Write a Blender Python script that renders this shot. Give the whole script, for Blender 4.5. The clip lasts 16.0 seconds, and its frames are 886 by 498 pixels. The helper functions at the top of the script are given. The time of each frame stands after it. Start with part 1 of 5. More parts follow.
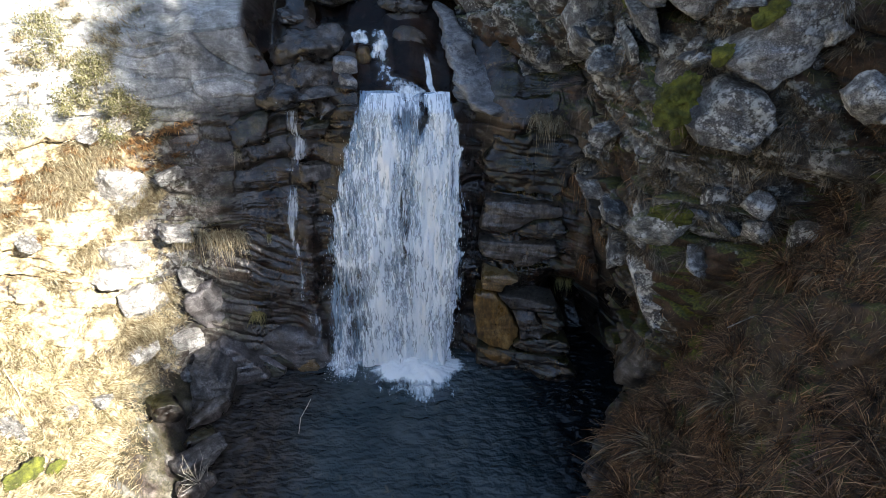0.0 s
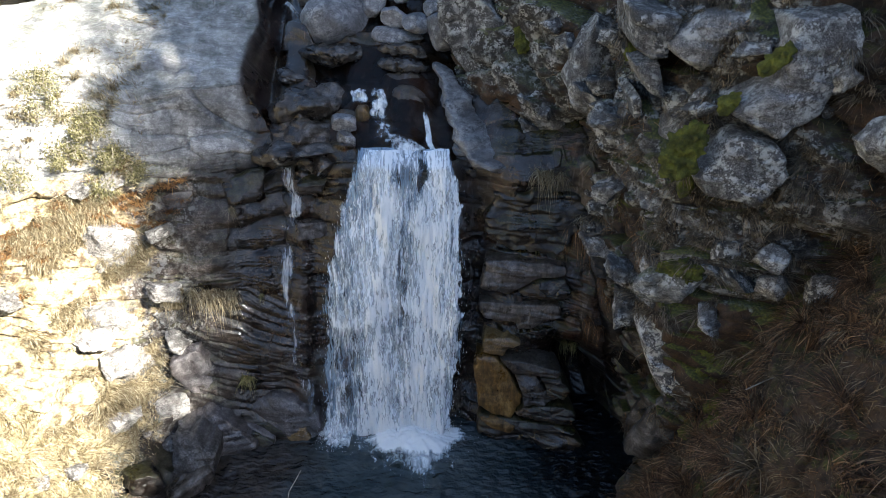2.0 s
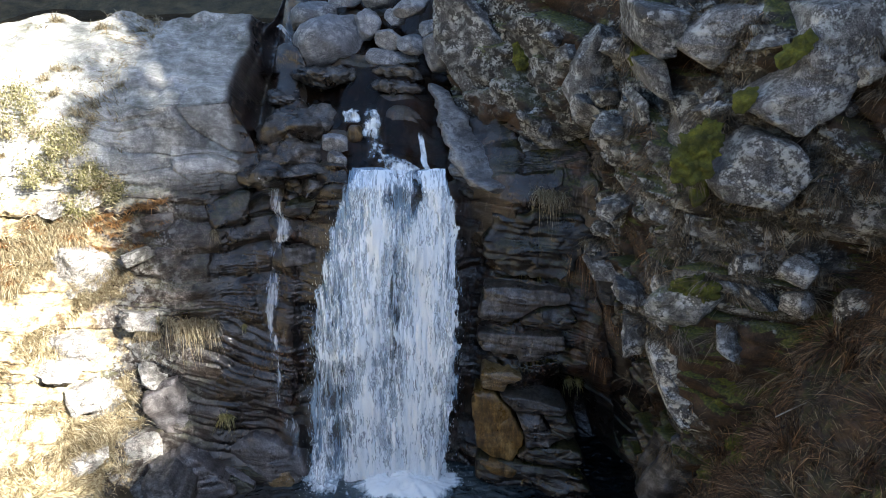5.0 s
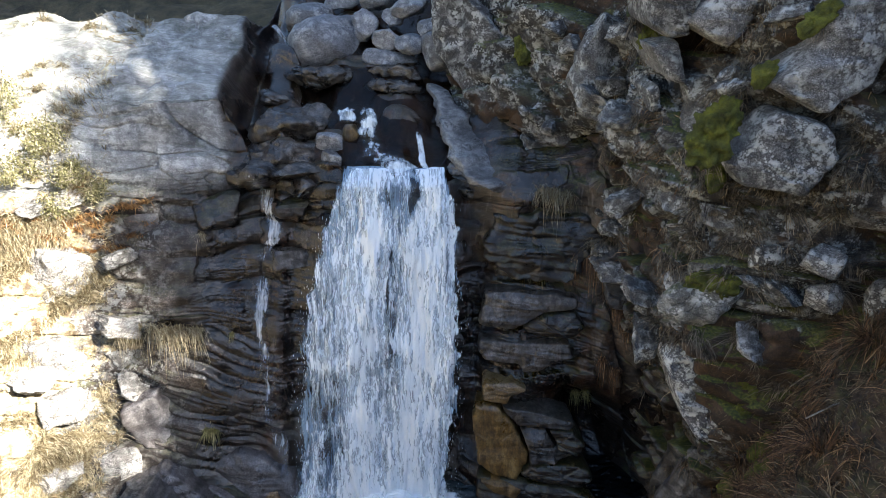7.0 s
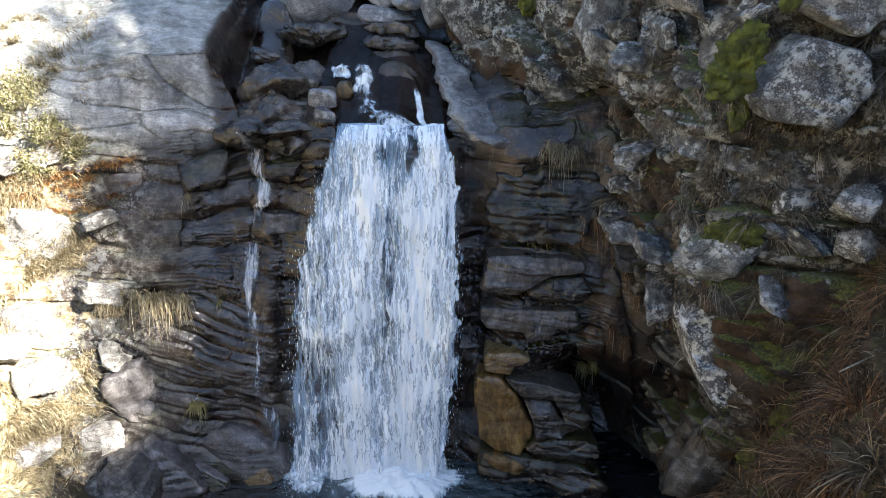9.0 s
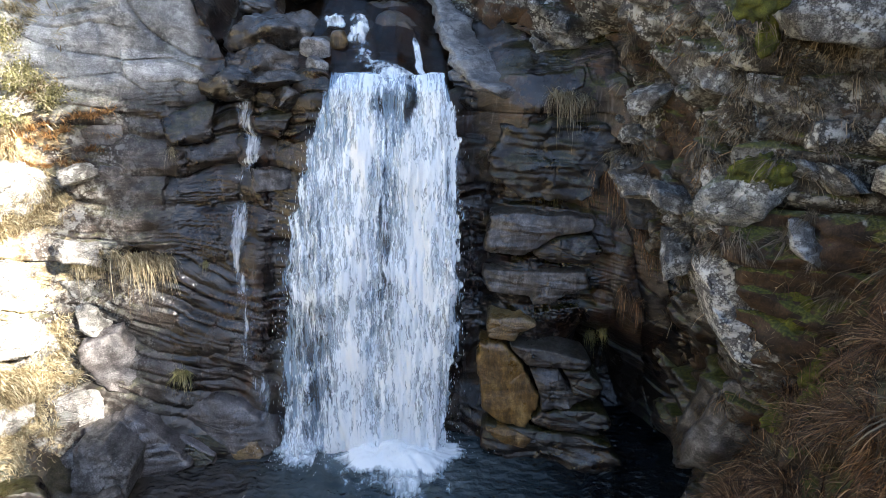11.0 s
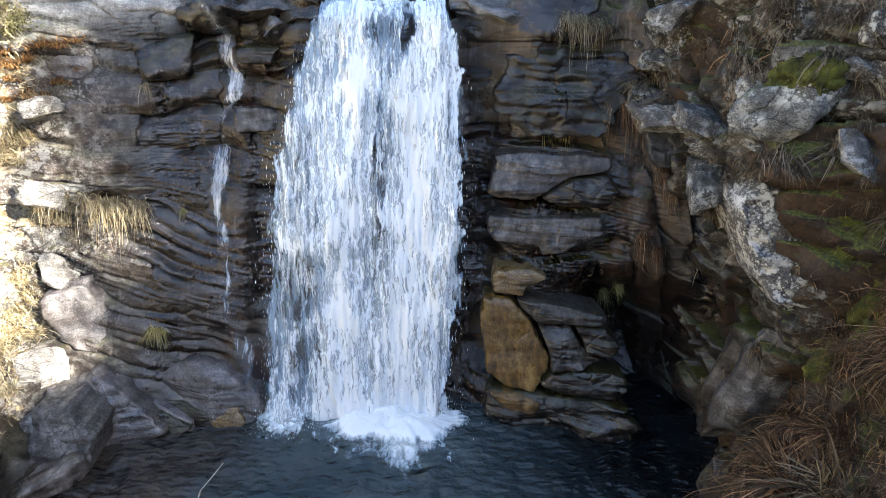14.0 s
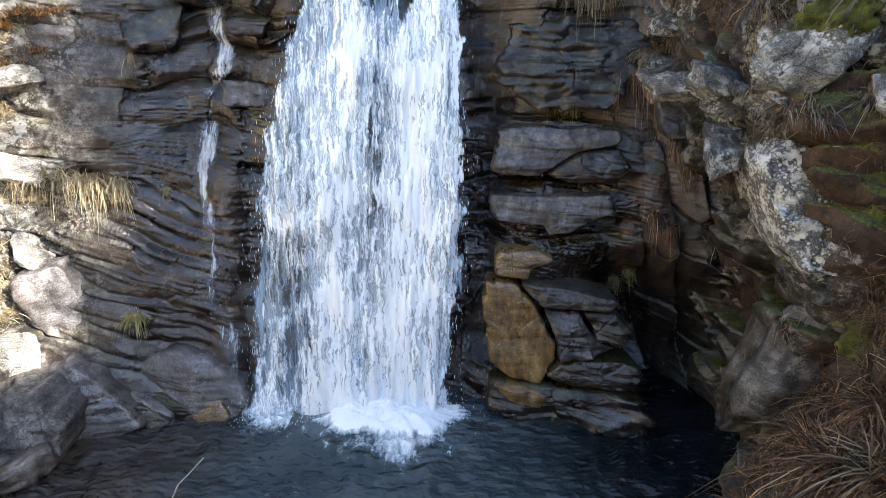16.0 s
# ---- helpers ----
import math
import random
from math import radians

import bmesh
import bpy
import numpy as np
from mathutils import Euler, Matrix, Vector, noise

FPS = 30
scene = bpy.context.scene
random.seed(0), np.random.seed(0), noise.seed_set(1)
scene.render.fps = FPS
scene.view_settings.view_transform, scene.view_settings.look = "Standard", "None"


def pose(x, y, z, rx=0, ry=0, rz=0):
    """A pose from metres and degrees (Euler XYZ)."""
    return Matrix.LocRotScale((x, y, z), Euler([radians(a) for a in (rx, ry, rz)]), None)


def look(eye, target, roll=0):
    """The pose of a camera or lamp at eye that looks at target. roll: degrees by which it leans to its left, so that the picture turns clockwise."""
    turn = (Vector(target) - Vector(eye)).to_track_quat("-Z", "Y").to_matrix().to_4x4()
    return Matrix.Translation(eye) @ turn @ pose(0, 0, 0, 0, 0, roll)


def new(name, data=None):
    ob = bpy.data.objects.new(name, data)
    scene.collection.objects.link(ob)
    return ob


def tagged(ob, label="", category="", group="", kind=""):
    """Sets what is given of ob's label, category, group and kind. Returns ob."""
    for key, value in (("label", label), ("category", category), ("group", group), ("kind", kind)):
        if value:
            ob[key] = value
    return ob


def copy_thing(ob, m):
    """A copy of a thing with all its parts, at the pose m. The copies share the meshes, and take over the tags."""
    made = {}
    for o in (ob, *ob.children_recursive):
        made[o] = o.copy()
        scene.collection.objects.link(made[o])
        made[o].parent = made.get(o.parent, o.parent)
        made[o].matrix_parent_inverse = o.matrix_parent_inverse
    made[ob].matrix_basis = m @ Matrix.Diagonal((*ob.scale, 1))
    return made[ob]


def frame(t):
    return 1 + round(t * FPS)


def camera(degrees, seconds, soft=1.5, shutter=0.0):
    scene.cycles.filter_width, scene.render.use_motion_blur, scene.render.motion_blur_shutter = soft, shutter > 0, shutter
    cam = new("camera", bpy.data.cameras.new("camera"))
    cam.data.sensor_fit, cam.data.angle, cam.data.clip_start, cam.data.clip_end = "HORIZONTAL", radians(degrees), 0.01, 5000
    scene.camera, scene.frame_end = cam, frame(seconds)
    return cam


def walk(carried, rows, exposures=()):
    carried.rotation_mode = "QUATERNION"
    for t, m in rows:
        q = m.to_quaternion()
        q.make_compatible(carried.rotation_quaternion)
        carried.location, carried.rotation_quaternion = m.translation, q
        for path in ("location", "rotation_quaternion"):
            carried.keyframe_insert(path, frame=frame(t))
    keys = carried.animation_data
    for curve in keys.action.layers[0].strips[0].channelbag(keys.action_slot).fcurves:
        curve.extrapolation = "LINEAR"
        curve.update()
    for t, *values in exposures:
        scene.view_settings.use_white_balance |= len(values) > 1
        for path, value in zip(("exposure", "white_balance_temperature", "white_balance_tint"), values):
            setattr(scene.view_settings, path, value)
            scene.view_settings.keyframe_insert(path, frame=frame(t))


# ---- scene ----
cam = camera(68.5, 16.0, soft=0.65)
METRES, EYE, TILT, LEAN, TURN = 8.0, 14.36, -40.0, 0.0, 0.0
ROWS = [
    (0.0, 0.0, 0.0, 0.0, 0.0, 0.0, -0.0),
    (0.5, -0.0005, 0.0191, -0.0103, -0.0, 1.47, -0.03),
    (1.0, -0.0009, 0.0377, -0.0202, -0.01, 3.06, -0.08),
    (1.5, 0.0019, 0.0561, -0.0287, 0.02, 4.73, -0.12),
    (2.0, 0.0028, 0.0736, -0.0388, -0.0, 6.43, -0.15),
    (2.5, 0.0035, 0.0914, -0.0484, -0.03, 7.87, -0.18),
    (3.0, 0.0049, 0.1134, -0.0617, -0.06, 8.46, -0.18),
    (3.5, 0.0064, 0.1357, -0.0754, -0.07, 8.96, -0.18),
    (4.0, 0.0091, 0.1587, -0.0885, -0.05, 9.65, -0.19),
    (4.5, 0.0121, 0.1833, -0.1033, -0.06, 10.56, -0.21),
    (7.0, 0.0158, 0.3192, -0.1812, -0.12, 14.53, -0.22),
    (7.5, 0.0166, 0.3489, -0.1985, -0.11, 14.54, -0.21),
    (8.0, 0.0155, 0.3771, -0.2159, -0.15, 14.55, -0.18),
    (8.5, 0.0162, 0.4068, -0.2341, -0.14, 14.56, -0.17),
    (9.0, 0.0169, 0.4389, -0.2531, -0.12, 14.55, -0.16),
    (11.5, 0.0142, 0.5951, -0.3461, -0.2, 14.59, -0.14),
    (12.0, 0.0148, 0.6249, -0.3637, -0.17, 14.57, -0.15),
    (12.5, 0.0145, 0.6538, -0.3806, -0.17, 14.55, -0.14),
    (13.0, 0.0142, 0.6833, -0.3992, -0.17, 14.6, -0.17),
    (13.5, 0.013, 0.7127, -0.4165, -0.22, 14.62, -0.14),
    (14.0, 0.0153, 0.7424, -0.4335, -0.16, 15.52, -0.2),
    (14.5, 0.0144, 0.7715, -0.452, -0.23, 17.06, -0.21),
    (15.0, 0.0133, 0.8005, -0.4722, -0.27, 17.96, -0.25),
    (15.5, 0.0149, 0.8288, -0.4906, -0.23, 18.15, -0.27),
    (16.0, 0.0153, 0.8583, -0.5104, -0.24, 18.19, -0.26),
]
walk(cam, [(t, pose(0, 0, EYE, TILT, LEAN, TURN) @ pose(METRES * x, METRES * y, METRES * z, 90 + pitch, roll, yaw)) for t, x, y, z, yaw, pitch, roll in ROWS],
     exposures=[(0.0, 2.55, 6380, 9), (4.5, 2.7, 6380, 9), (9.0, 3.1, 6500, 9), (16.0, 3.68, 6750, 9)])

# ---- world and sun ----
SUN = Vector((0.72, -0.36, 0.59)).normalized()
world = bpy.data.worlds.new("sky")
scene.world = world
world.use_nodes = True
wt = world.node_tree
sky = wt.nodes.new("ShaderNodeTexSky")
sky.sky_type, sky.sun_disc = "NISHITA", False
sky.sun_elevation = math.asin(SUN.z)
sky.sun_rotation = math.atan2(SUN.x, SUN.y)
wt.nodes["Background"].inputs["Strength"].default_value = 0.065
wt.links.new(sky.outputs["Color"], wt.nodes["Background"].inputs["Color"])
sun = new("sun", bpy.data.lights.new("sun", "SUN"))
sun.data.energy, sun.data.angle, sun.data.color = 4.5, radians(0.55), (1.0, 0.93, 0.82)
sun.matrix_world = look((SUN * 60)[:], (0, 0, 0))


# ---- numeric noise on arrays ----
def hash01(i, j, k, s):
    h = (i.astype(np.int64) * 374761393 + j.astype(np.int64) * 668265263 + k.astype(np.int64) * 2147483647 + s * 974634777) & 0xFFFFFFFF
    h = ((h ^ (h >> 13)) * 1274126177) & 0xFFFFFFFF
    h = ((h ^ (h >> 16)) * 2246822519) & 0xFFFFFFFF
    return ((h ^ (h >> 15)) & 0xFFFFFF) / float(0xFFFFFF)


def vn(x, y, z=0.0, s=0):
    """Value noise, -1 to 1."""
    x, y, z = np.broadcast_arrays(np.asarray(x, float), y, z)
    i, j, k = np.floor(x), np.floor(y), np.floor(z)
    f, g, h = x - i, y - j, z - k
    f, g, h = (a * a * a * (a * (a * 6 - 15) + 10) for a in (f, g, h))
    out = 0
    for a in (0, 1):
        for b in (0, 1):
            for c in (0, 1):
                w = (f if a else 1 - f) * (g if b else 1 - g) * (h if c else 1 - h)
                out = out + w * hash01(i + a, j + b, k + c, s)
    return out * 2 - 1


def fbm(x, y, z=0.0, octaves=4, s=0, gain=0.5):
    out, amp, f = 0, 1.0, 1.0
    for o in range(octaves):
        out = out + amp * vn(x * f + o * 17.3, y * f - o * 9.1, z * f + o * 5.7, s + o)
        amp, f = amp * gain, f * 2.03
    return out


def cells(u, v, s=0):
    """Cracked cells in the plane: gap to the nearest joint, a random number and the way from the cell's middle."""
    i, j = np.floor(u), np.floor(v)
    near, next_, rid = np.full(u.shape, 9.0), np.full(u.shape, 9.0), np.zeros(u.shape)
    du, dv = np.zeros(u.shape), np.zeros(u.shape)
    for a in (-1, 0, 1):
        for b in (-1, 0, 1):
            cu = i + a + 0.1 + 0.8 * hash01(i + a, j + b, i * 0, s)
            cv = j + b + 0.1 + 0.8 * hash01(i + a, j + b, i * 0 + 1, s)
            r = hash01(i + a, j + b, i * 0 + 2, s)
            d = np.hypot(u - cu, v - cv)
            first = d < near
            next_ = np.where(first, near, np.minimum(next_, d))
            rid, du, dv = np.where(first, r, rid), np.where(first, u - cu, du), np.where(first, v - cv, dv)
            near = np.where(first, d, near)
    return next_ - near, rid, du, dv


def ease(a, b, x):
    t = np.clip((x - a) / (b - a), 0, 1)
    return t * t * (3 - 2 * t)


def bump_at(x, z, cx, cz, rx, rz):
    return np.exp(-(((x - cx) / rx) ** 2 + ((z - cz) / rz) ** 2))


def blocks(u, v, su, sv, dip, amp, s, crack=0.5, joint=0.09):
    """Bedded, jointed rock: u along the face, v up it; how far it stands proud, and a random tone for each block."""
    wu = u + 0.3 * su * fbm(u / su * 0.7, v / sv * 0.4, 0, 2, s + 40)
    wv = v + 0.45 * sv * fbm(u / su * 0.45, v / sv * 0.3, 0, 2, s + 50)
    c, d = math.cos(dip), math.sin(dip)
    a, b = (wu * c + wv * d) / su, (-wu * d + wv * c) / sv
    gap, r, du, dv = cells(a, b, s)
    r2, r3_ = (r * 7.31) % 1, (r * 13.7) % 1
    h = amp * ((r - 0.5) * 1.9 + dv * (r2 * 1.5 - 0.35) + du * (r3_ - 0.5) * 1.6)
    h = h - amp * crack * (1 - ease(0, joint, gap)) * (0.3 + r2)
    return h, r


def strata(u, v, s, edges, push, seed, length, amp, under_, joint=0.035, wander=0.1):
    """Beds of rock between the levels in edges, split by upright joints: relief, a tone for each block, and the level within the bedding."""
    s = s + wander * fbm(u * 0.55, v * 0.8, 0, 3, seed)
    edges, push = np.asarray(edges, float), np.asarray(push, float)
    k = np.clip(np.searchsorted(edges, s.ravel()).reshape(s.shape) - 1, 0, len(edges) - 2)
    lo, hi = edges[k], edges[k + 1]
    f = np.clip((s - lo) / (hi - lo), 0, 1)
    size = length * (0.5 + hash01(k, k * 0, k * 0 + 5, seed))
    a = u / size + 31 * hash01(k, k * 0, k * 0 + 6, seed) + 0.12 * fbm(u * 0.9, v * 3, 0, 3, seed + 2)

    def wall(i):
        return i + 0.7 * (hash01(i, k, k * 0 + 7, seed) - 0.5)

    i = np.floor(a)
    i = np.where(a < wall(i), i - 1, np.where(a >= wall(i + 1), i + 1, i))
    gap = np.minimum(a - wall(i), wall(i + 1) - a) * size
    r, r2, r3 = (hash01(i, k, k * 0 + c, seed) for c in (1, 2, 3))
    across = (a - wall(i)) / (wall(i + 1) - wall(i)) - 0.5
    h = push[np.minimum(k, len(push) - 1)] + amp * (2 * r - 1) + amp * across * (r2 - 0.5) * 2.2 + (0.5 - f) * amp * (r3 - 0.75) * 1.6
    open_ = ease(-0.45, 0.5, fbm(u * 0.7, s * 1.6, 0, 3, seed + 7))
    h = h - (under_ * (0.2 + r2) * ease(0.35, 0.0, f) + under_ * (0.5 + 0.8 * r3) * ease(0.45, 1.0, f) ** 1.5) * (0.3 + 0.7 * open_)
    h = h - amp * 0.7 * open_ * (1 - ease(0, joint, np.minimum(gap, np.minimum(s - lo, hi - s) * 1.2)))
    return h, r, s


def beds(low, high, thin, thick, seed):
    """Uneven levels of bedding from low to high."""
    rs = np.random.RandomState(seed)
    steps = thin + (thick - thin) * rs.uniform(0, 1, 400) ** 1.6
    e = low + np.concatenate([[0], np.cumsum(steps)])
    return e[e < high]


# ---- meshes ----
def sheet(name, X, Y, Z, material, attrs=None, smooth=True):
    """A mesh object from three grids of one shape."""
    n, m = X.shape
    me = bpy.data.meshes.new(name)
    co = np.stack([X, Y, Z], -1).reshape(-1, 3).astype(np.float32)
    idx = np.arange(n * m).reshape(n, m)
    quads = np.stack([idx[:-1, :-1], idx[1:, :-1], idx[1:, 1:], idx[:-1, 1:]], -1).reshape(-1, 4)
    me.vertices.add(len(co))
    me.vertices.foreach_set("co", co.ravel())
    me.loops.add(quads.size)
    me.loops.foreach_set("vertex_index", quads.ravel().astype(np.int32))
    me.polygons.add(len(quads))
    me.polygons.foreach_set("loop_start", np.arange(0, quads.size, 4, dtype=np.int32))
    me.polygons.foreach_set("use_smooth", np.full(len(quads), smooth))
    me.update(calc_edges=True)
    for key, val in (attrs or {}).items():
        me.attributes.new(key, "FLOAT", "POINT").data.foreach_set("value", np.broadcast_to(val, X.shape).astype(np.float32).ravel())
    me.materials.append(material)
    return new(name, me)


def mesh_of(name, verts, faces, material, smooth=False):
    me = bpy.data.meshes.new(name)
    me.from_pydata([tuple(v) for v in verts], [], faces)
    if smooth:
        me.polygons.foreach_set("use_smooth", np.ones(len(me.polygons), bool))
    me.materials.append(material)
    me.update()
    return me


# ---- materials ----
class Nodes:
    """Short hands for building one node material."""

    def __init__(self, name):
        self.mat = bpy.data.materials.new(name)
        self.mat.use_nodes = True
        self.t = self.mat.node_tree
        self.t.nodes.clear()
        self.out = self.add("ShaderNodeOutputMaterial")

    def add(self, kind):
        return self.t.nodes.new(kind)

    def put(self, socket, value):
        if isinstance(value, bpy.types.NodeSocket):
            self.t.links.new(value, socket)
        elif isinstance(value, tuple) and len(value) == 3 and socket.type == "RGBA":
            socket.default_value = (*value, 1)
        else:
            socket.default_value = value

    def place(self, kind="Position", scale=(1, 1, 1)):
        src = self.add("ShaderNodeNewGeometry").outputs["Position"] if kind == "Position" else self.add("ShaderNodeTexCoord").outputs["Object"]
        if scale == (1, 1, 1):
            return src
        m = self.add("ShaderNodeMapping")
        self.put(m.inputs["Vector"], src)
        m.inputs["Scale"].default_value = scale
        return m.outputs["Vector"]

    def noise(self, vec, scale, detail=4.0, rough=0.55, warp=0.0):
        n = self.add("ShaderNodeTexNoise")
        self.put(n.inputs["Vector"], vec)
        for k, v in (("Scale", scale), ("Detail", detail), ("Roughness", rough), ("Distortion", warp)):
            n.inputs[k].default_value = v
        return n.outputs["Fac"]

    def voronoi(self, vec, scale, feature="F1", out="Distance"):
        n = self.add("ShaderNodeTexVoronoi")
        n.feature = feature
        self.put(n.inputs["Vector"], vec)
        n.inputs["Scale"].default_value = scale
        return n.outputs[out]

    def attr(self, name):
        n = self.add("ShaderNodeAttribute")
        n.attribute_name = name
        return n.outputs["Fac"]

    def rand(self):
        return self.add("ShaderNodeObjectInfo").outputs["Random"]

    def island(self):
        return self.add("ShaderNodeNewGeometry").outputs["Random Per Island"]

    def ramp(self, fac, stops):
        n = self.add("ShaderNodeValToRGB")
        e = n.color_ramp.elements
        while len(e) < len(stops):
            e.new(0.5)
        for el, (p, c) in zip(e, stops):
            el.position = p
            el.color = (*c, 1) if isinstance(c, tuple) else (c, c, c, 1)
        self.put(n.inputs["Fac"], fac)
        return n.outputs["Color"]

    def mix(self, fac, a, b, mode="MIX"):
        n = self.add("ShaderNodeMix")
        n.data_type, n.blend_type = "RGBA", mode
        self.put(n.inputs[0], fac)
        self.put(n.inputs[6], a)
        self.put(n.inputs[7], b)
        return n.outputs[2]

    def math(self, op, a, b=0.0, clamp=False):
        n = self.add("ShaderNodeMath")
        n.operation, n.use_clamp = op, clamp
        self.put(n.inputs[0], a)
        self.put(n.inputs[1], b)
        return n.outputs[0]

    def bump(self, height, dist, strength=1.0, normal=None):
        n = self.add("ShaderNodeBump")
        self.put(n.inputs["Height"], height)
        n.inputs["Distance"].default_value, n.inputs["Strength"].default_value = dist, strength
        if normal is not None:
            self.put(n.inputs["Normal"], normal)
        return n.outputs["Normal"]

    def principled(self, **kw):
        n = self.add("ShaderNodeBsdfPrincipled")
        for k, v in kw.items():
            self.put(n.inputs[k.replace("_", " ")], v)
        return n.outputs["BSDF"]

    def done(self, shader):
        self.put(self.out.inputs["Surface"], shader)
        return self.mat


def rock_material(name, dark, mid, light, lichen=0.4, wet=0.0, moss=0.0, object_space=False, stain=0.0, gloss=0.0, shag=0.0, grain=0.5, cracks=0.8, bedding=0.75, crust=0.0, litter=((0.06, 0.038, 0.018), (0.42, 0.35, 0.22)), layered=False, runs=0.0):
    """Gneiss and granite: mottled grain, bedding streaks, lichen spots, moss, damp and rusty runs, by the mesh's own masks where it has them."""
    n = Nodes(name)
    p = n.place("Object" if object_space else "Position")
    big, mid_n, fine = n.noise(p, 0.9, 3), n.noise(p, 5.0, 5, 0.62), n.noise(p, 45, 4, 0.7)
    col = n.ramp(n.math("ADD", n.math("MULTIPLY", big, 0.45), n.math("MULTIPLY", mid_n, 0.55)), [(0.32, dark), (0.5, mid), (0.68, light)])
    if not object_space:
        sl = n.attr("slab")
        smooth_ = n.ramp(n.math("ADD", n.math("MULTIPLY", big, 0.5), n.math("MULTIPLY", n.noise(p, 3.0, 6, 0.7), 0.5)), [(0.36, (0.14, 0.14, 0.14)), (0.5, (0.34, 0.34, 0.34)), (0.62, (0.56, 0.56, 0.555))])
        col = n.mix(sl, col, smooth_)
    if layered:
        along = n.add("ShaderNodeCombineXYZ")
        n.put(along.inputs[0], n.math("MULTIPLY", n.attr("along"), 0.9))
        n.put(along.inputs[1], n.math("MULTIPLY", n.attr("level"), 11.0))
        bed = n.noise(along.outputs[0], 1.6, 5, 0.62, 0.15)
    else:
        bed = n.noise(n.place("Object" if object_space else "Position", (1.3, 1.3, 8.0)), 2.2, 4, 0.65, 0.6)
    col = n.mix(bedding, col, n.ramp(bed, [(0.3, 0.35), (0.5, 0.85), (0.7, 1.5)]), "MULTIPLY")
    col = n.mix(0.9 if grain > 0.2 else 0.4, col, n.ramp(fine, [(0.33, 0.25), (0.5, 0.9), (0.67, 1.85)]), "MULTIPLY")
    grit = n.noise(p, 80, 2, 0.6)
    col = n.mix(grain, col, n.ramp(grit, [(0.38, 0.3), (0.55, 1.0), (0.68, 1.8)]), "MULTIPLY")
    seam = n.add("ShaderNodeTexVoronoi")
    seam.feature = "DISTANCE_TO_EDGE"
    wp = n.add("ShaderNodeVectorMath")
    n.put(wp.inputs[0], n.place("Object" if object_space else "Position", (1.0, 1.0, 1.7)))
    sc = n.add("ShaderNodeVectorMath")
    sc.operation = "SCALE"
    nz = n.add("ShaderNodeTexNoise")
    nz.inputs["Scale"].default_value, nz.inputs["Detail"].default_value = 1.7, 4.0
    n.put(nz.inputs["Vector"], p)
    n.put(sc.inputs[0], nz.outputs["Color"])
    sc.inputs["Scale"].default_value = 0.9
    n.put(wp.inputs[1], sc.outputs[0])
    n.put(seam.inputs["Vector"], wp.outputs[0])
    seam.inputs["Scale"].default_value = 1.5
    cracked = n.ramp(seam.outputs["Distance"], [(0.0, 0.0), (0.022, 1.0)])
    col = n.mix(cracks, col, n.mix(cracked, (0.15, 0.13, 0.12), (1, 1, 1)), "MULTIPLY")
    tone = n.attr("tone") if not object_space else n.rand()
    col = n.mix(0.8, col, n.ramp(tone, [(0.0, 0.38), (0.5, 0.8), (1.0, 1.35)]), "MULTIPLY")
    if not object_space:
        col = n.mix(n.math("MULTIPLY", sl, 0.3), col, smooth_)
    if runs:
        drip = n.noise(n.place("Position", (5.5, 5.5, 0.55)), 1.5, 5, 0.65, 0.25)
        col = n.mix(runs, col, n.ramp(drip, [(0.34, (0.16, 0.13, 0.11)), (0.5, (0.75, 0.72, 0.7)), (0.66, (1.5, 1.52, 1.58))]), "MULTIPLY")
    if stain:
        run = n.noise(n.place("Position", (2.2, 2.2, 0.45)), 1.3, 4, 0.6, 0.4)
        col = n.mix(n.math("MULTIPLY", n.ramp(run, [(0.43, 0.0), (0.62, 1.0)]), n.attr("stain")), col, n.ramp(mid_n, [(0.35, (0.02, 0.01, 0.006)), (0.65, (0.105, 0.05, 0.024))]))
        pale = n.noise(n.place("Position", (3.5, 3.5, 0.5)), 1.7, 3, 0.6, 0.3)
        col = n.mix(n.math("MULTIPLY", n.ramp(pale, [(0.56, 0.0), (0.7, 0.8)]), n.attr("stain")), col, (0.2, 0.19, 0.2))
    if lichen:
        sp = n.voronoi(p, 16)
        patch = n.noise(p, 2.2, 3, 0.6)
        speck = n.ramp(n.math("ADD", sp, n.math("MULTIPLY", n.noise(p, 30, 3), 0.35)), [(0.42, 1.0), (0.52, 0.0)])
        lic = n.math("MULTIPLY", speck, n.ramp(patch, [(0.44 - crust, 0.0), (0.6 - crust, 1.0)]))
        wide = n.ramp(n.noise(p, 6, 7, 0.75), [(0.49, 0.0), (0.56, 1.0)])
        lic = n.math("MULTIPLY", n.math("MAXIMUM", lic, n.math("MULTIPLY", wide, n.ramp(patch, [(0.38 - crust, 0.0), (0.58 - crust, 1.0)]))), lichen)
        if not object_space:
            lic = n.math("MULTIPLY", lic, n.attr("dry"))
        col = n.mix(lic, col, n.ramp(n.noise(p, 3.0), [(0.35, (0.45, 0.48, 0.45)), (0.65, (0.66, 0.66, 0.64))]))
    if not object_space:
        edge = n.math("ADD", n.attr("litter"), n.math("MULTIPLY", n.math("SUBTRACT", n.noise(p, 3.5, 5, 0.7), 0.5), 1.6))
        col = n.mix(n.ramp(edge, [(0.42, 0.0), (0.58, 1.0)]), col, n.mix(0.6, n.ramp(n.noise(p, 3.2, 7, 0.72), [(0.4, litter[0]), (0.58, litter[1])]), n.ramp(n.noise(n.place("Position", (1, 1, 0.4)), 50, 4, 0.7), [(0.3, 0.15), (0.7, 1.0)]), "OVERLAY"))
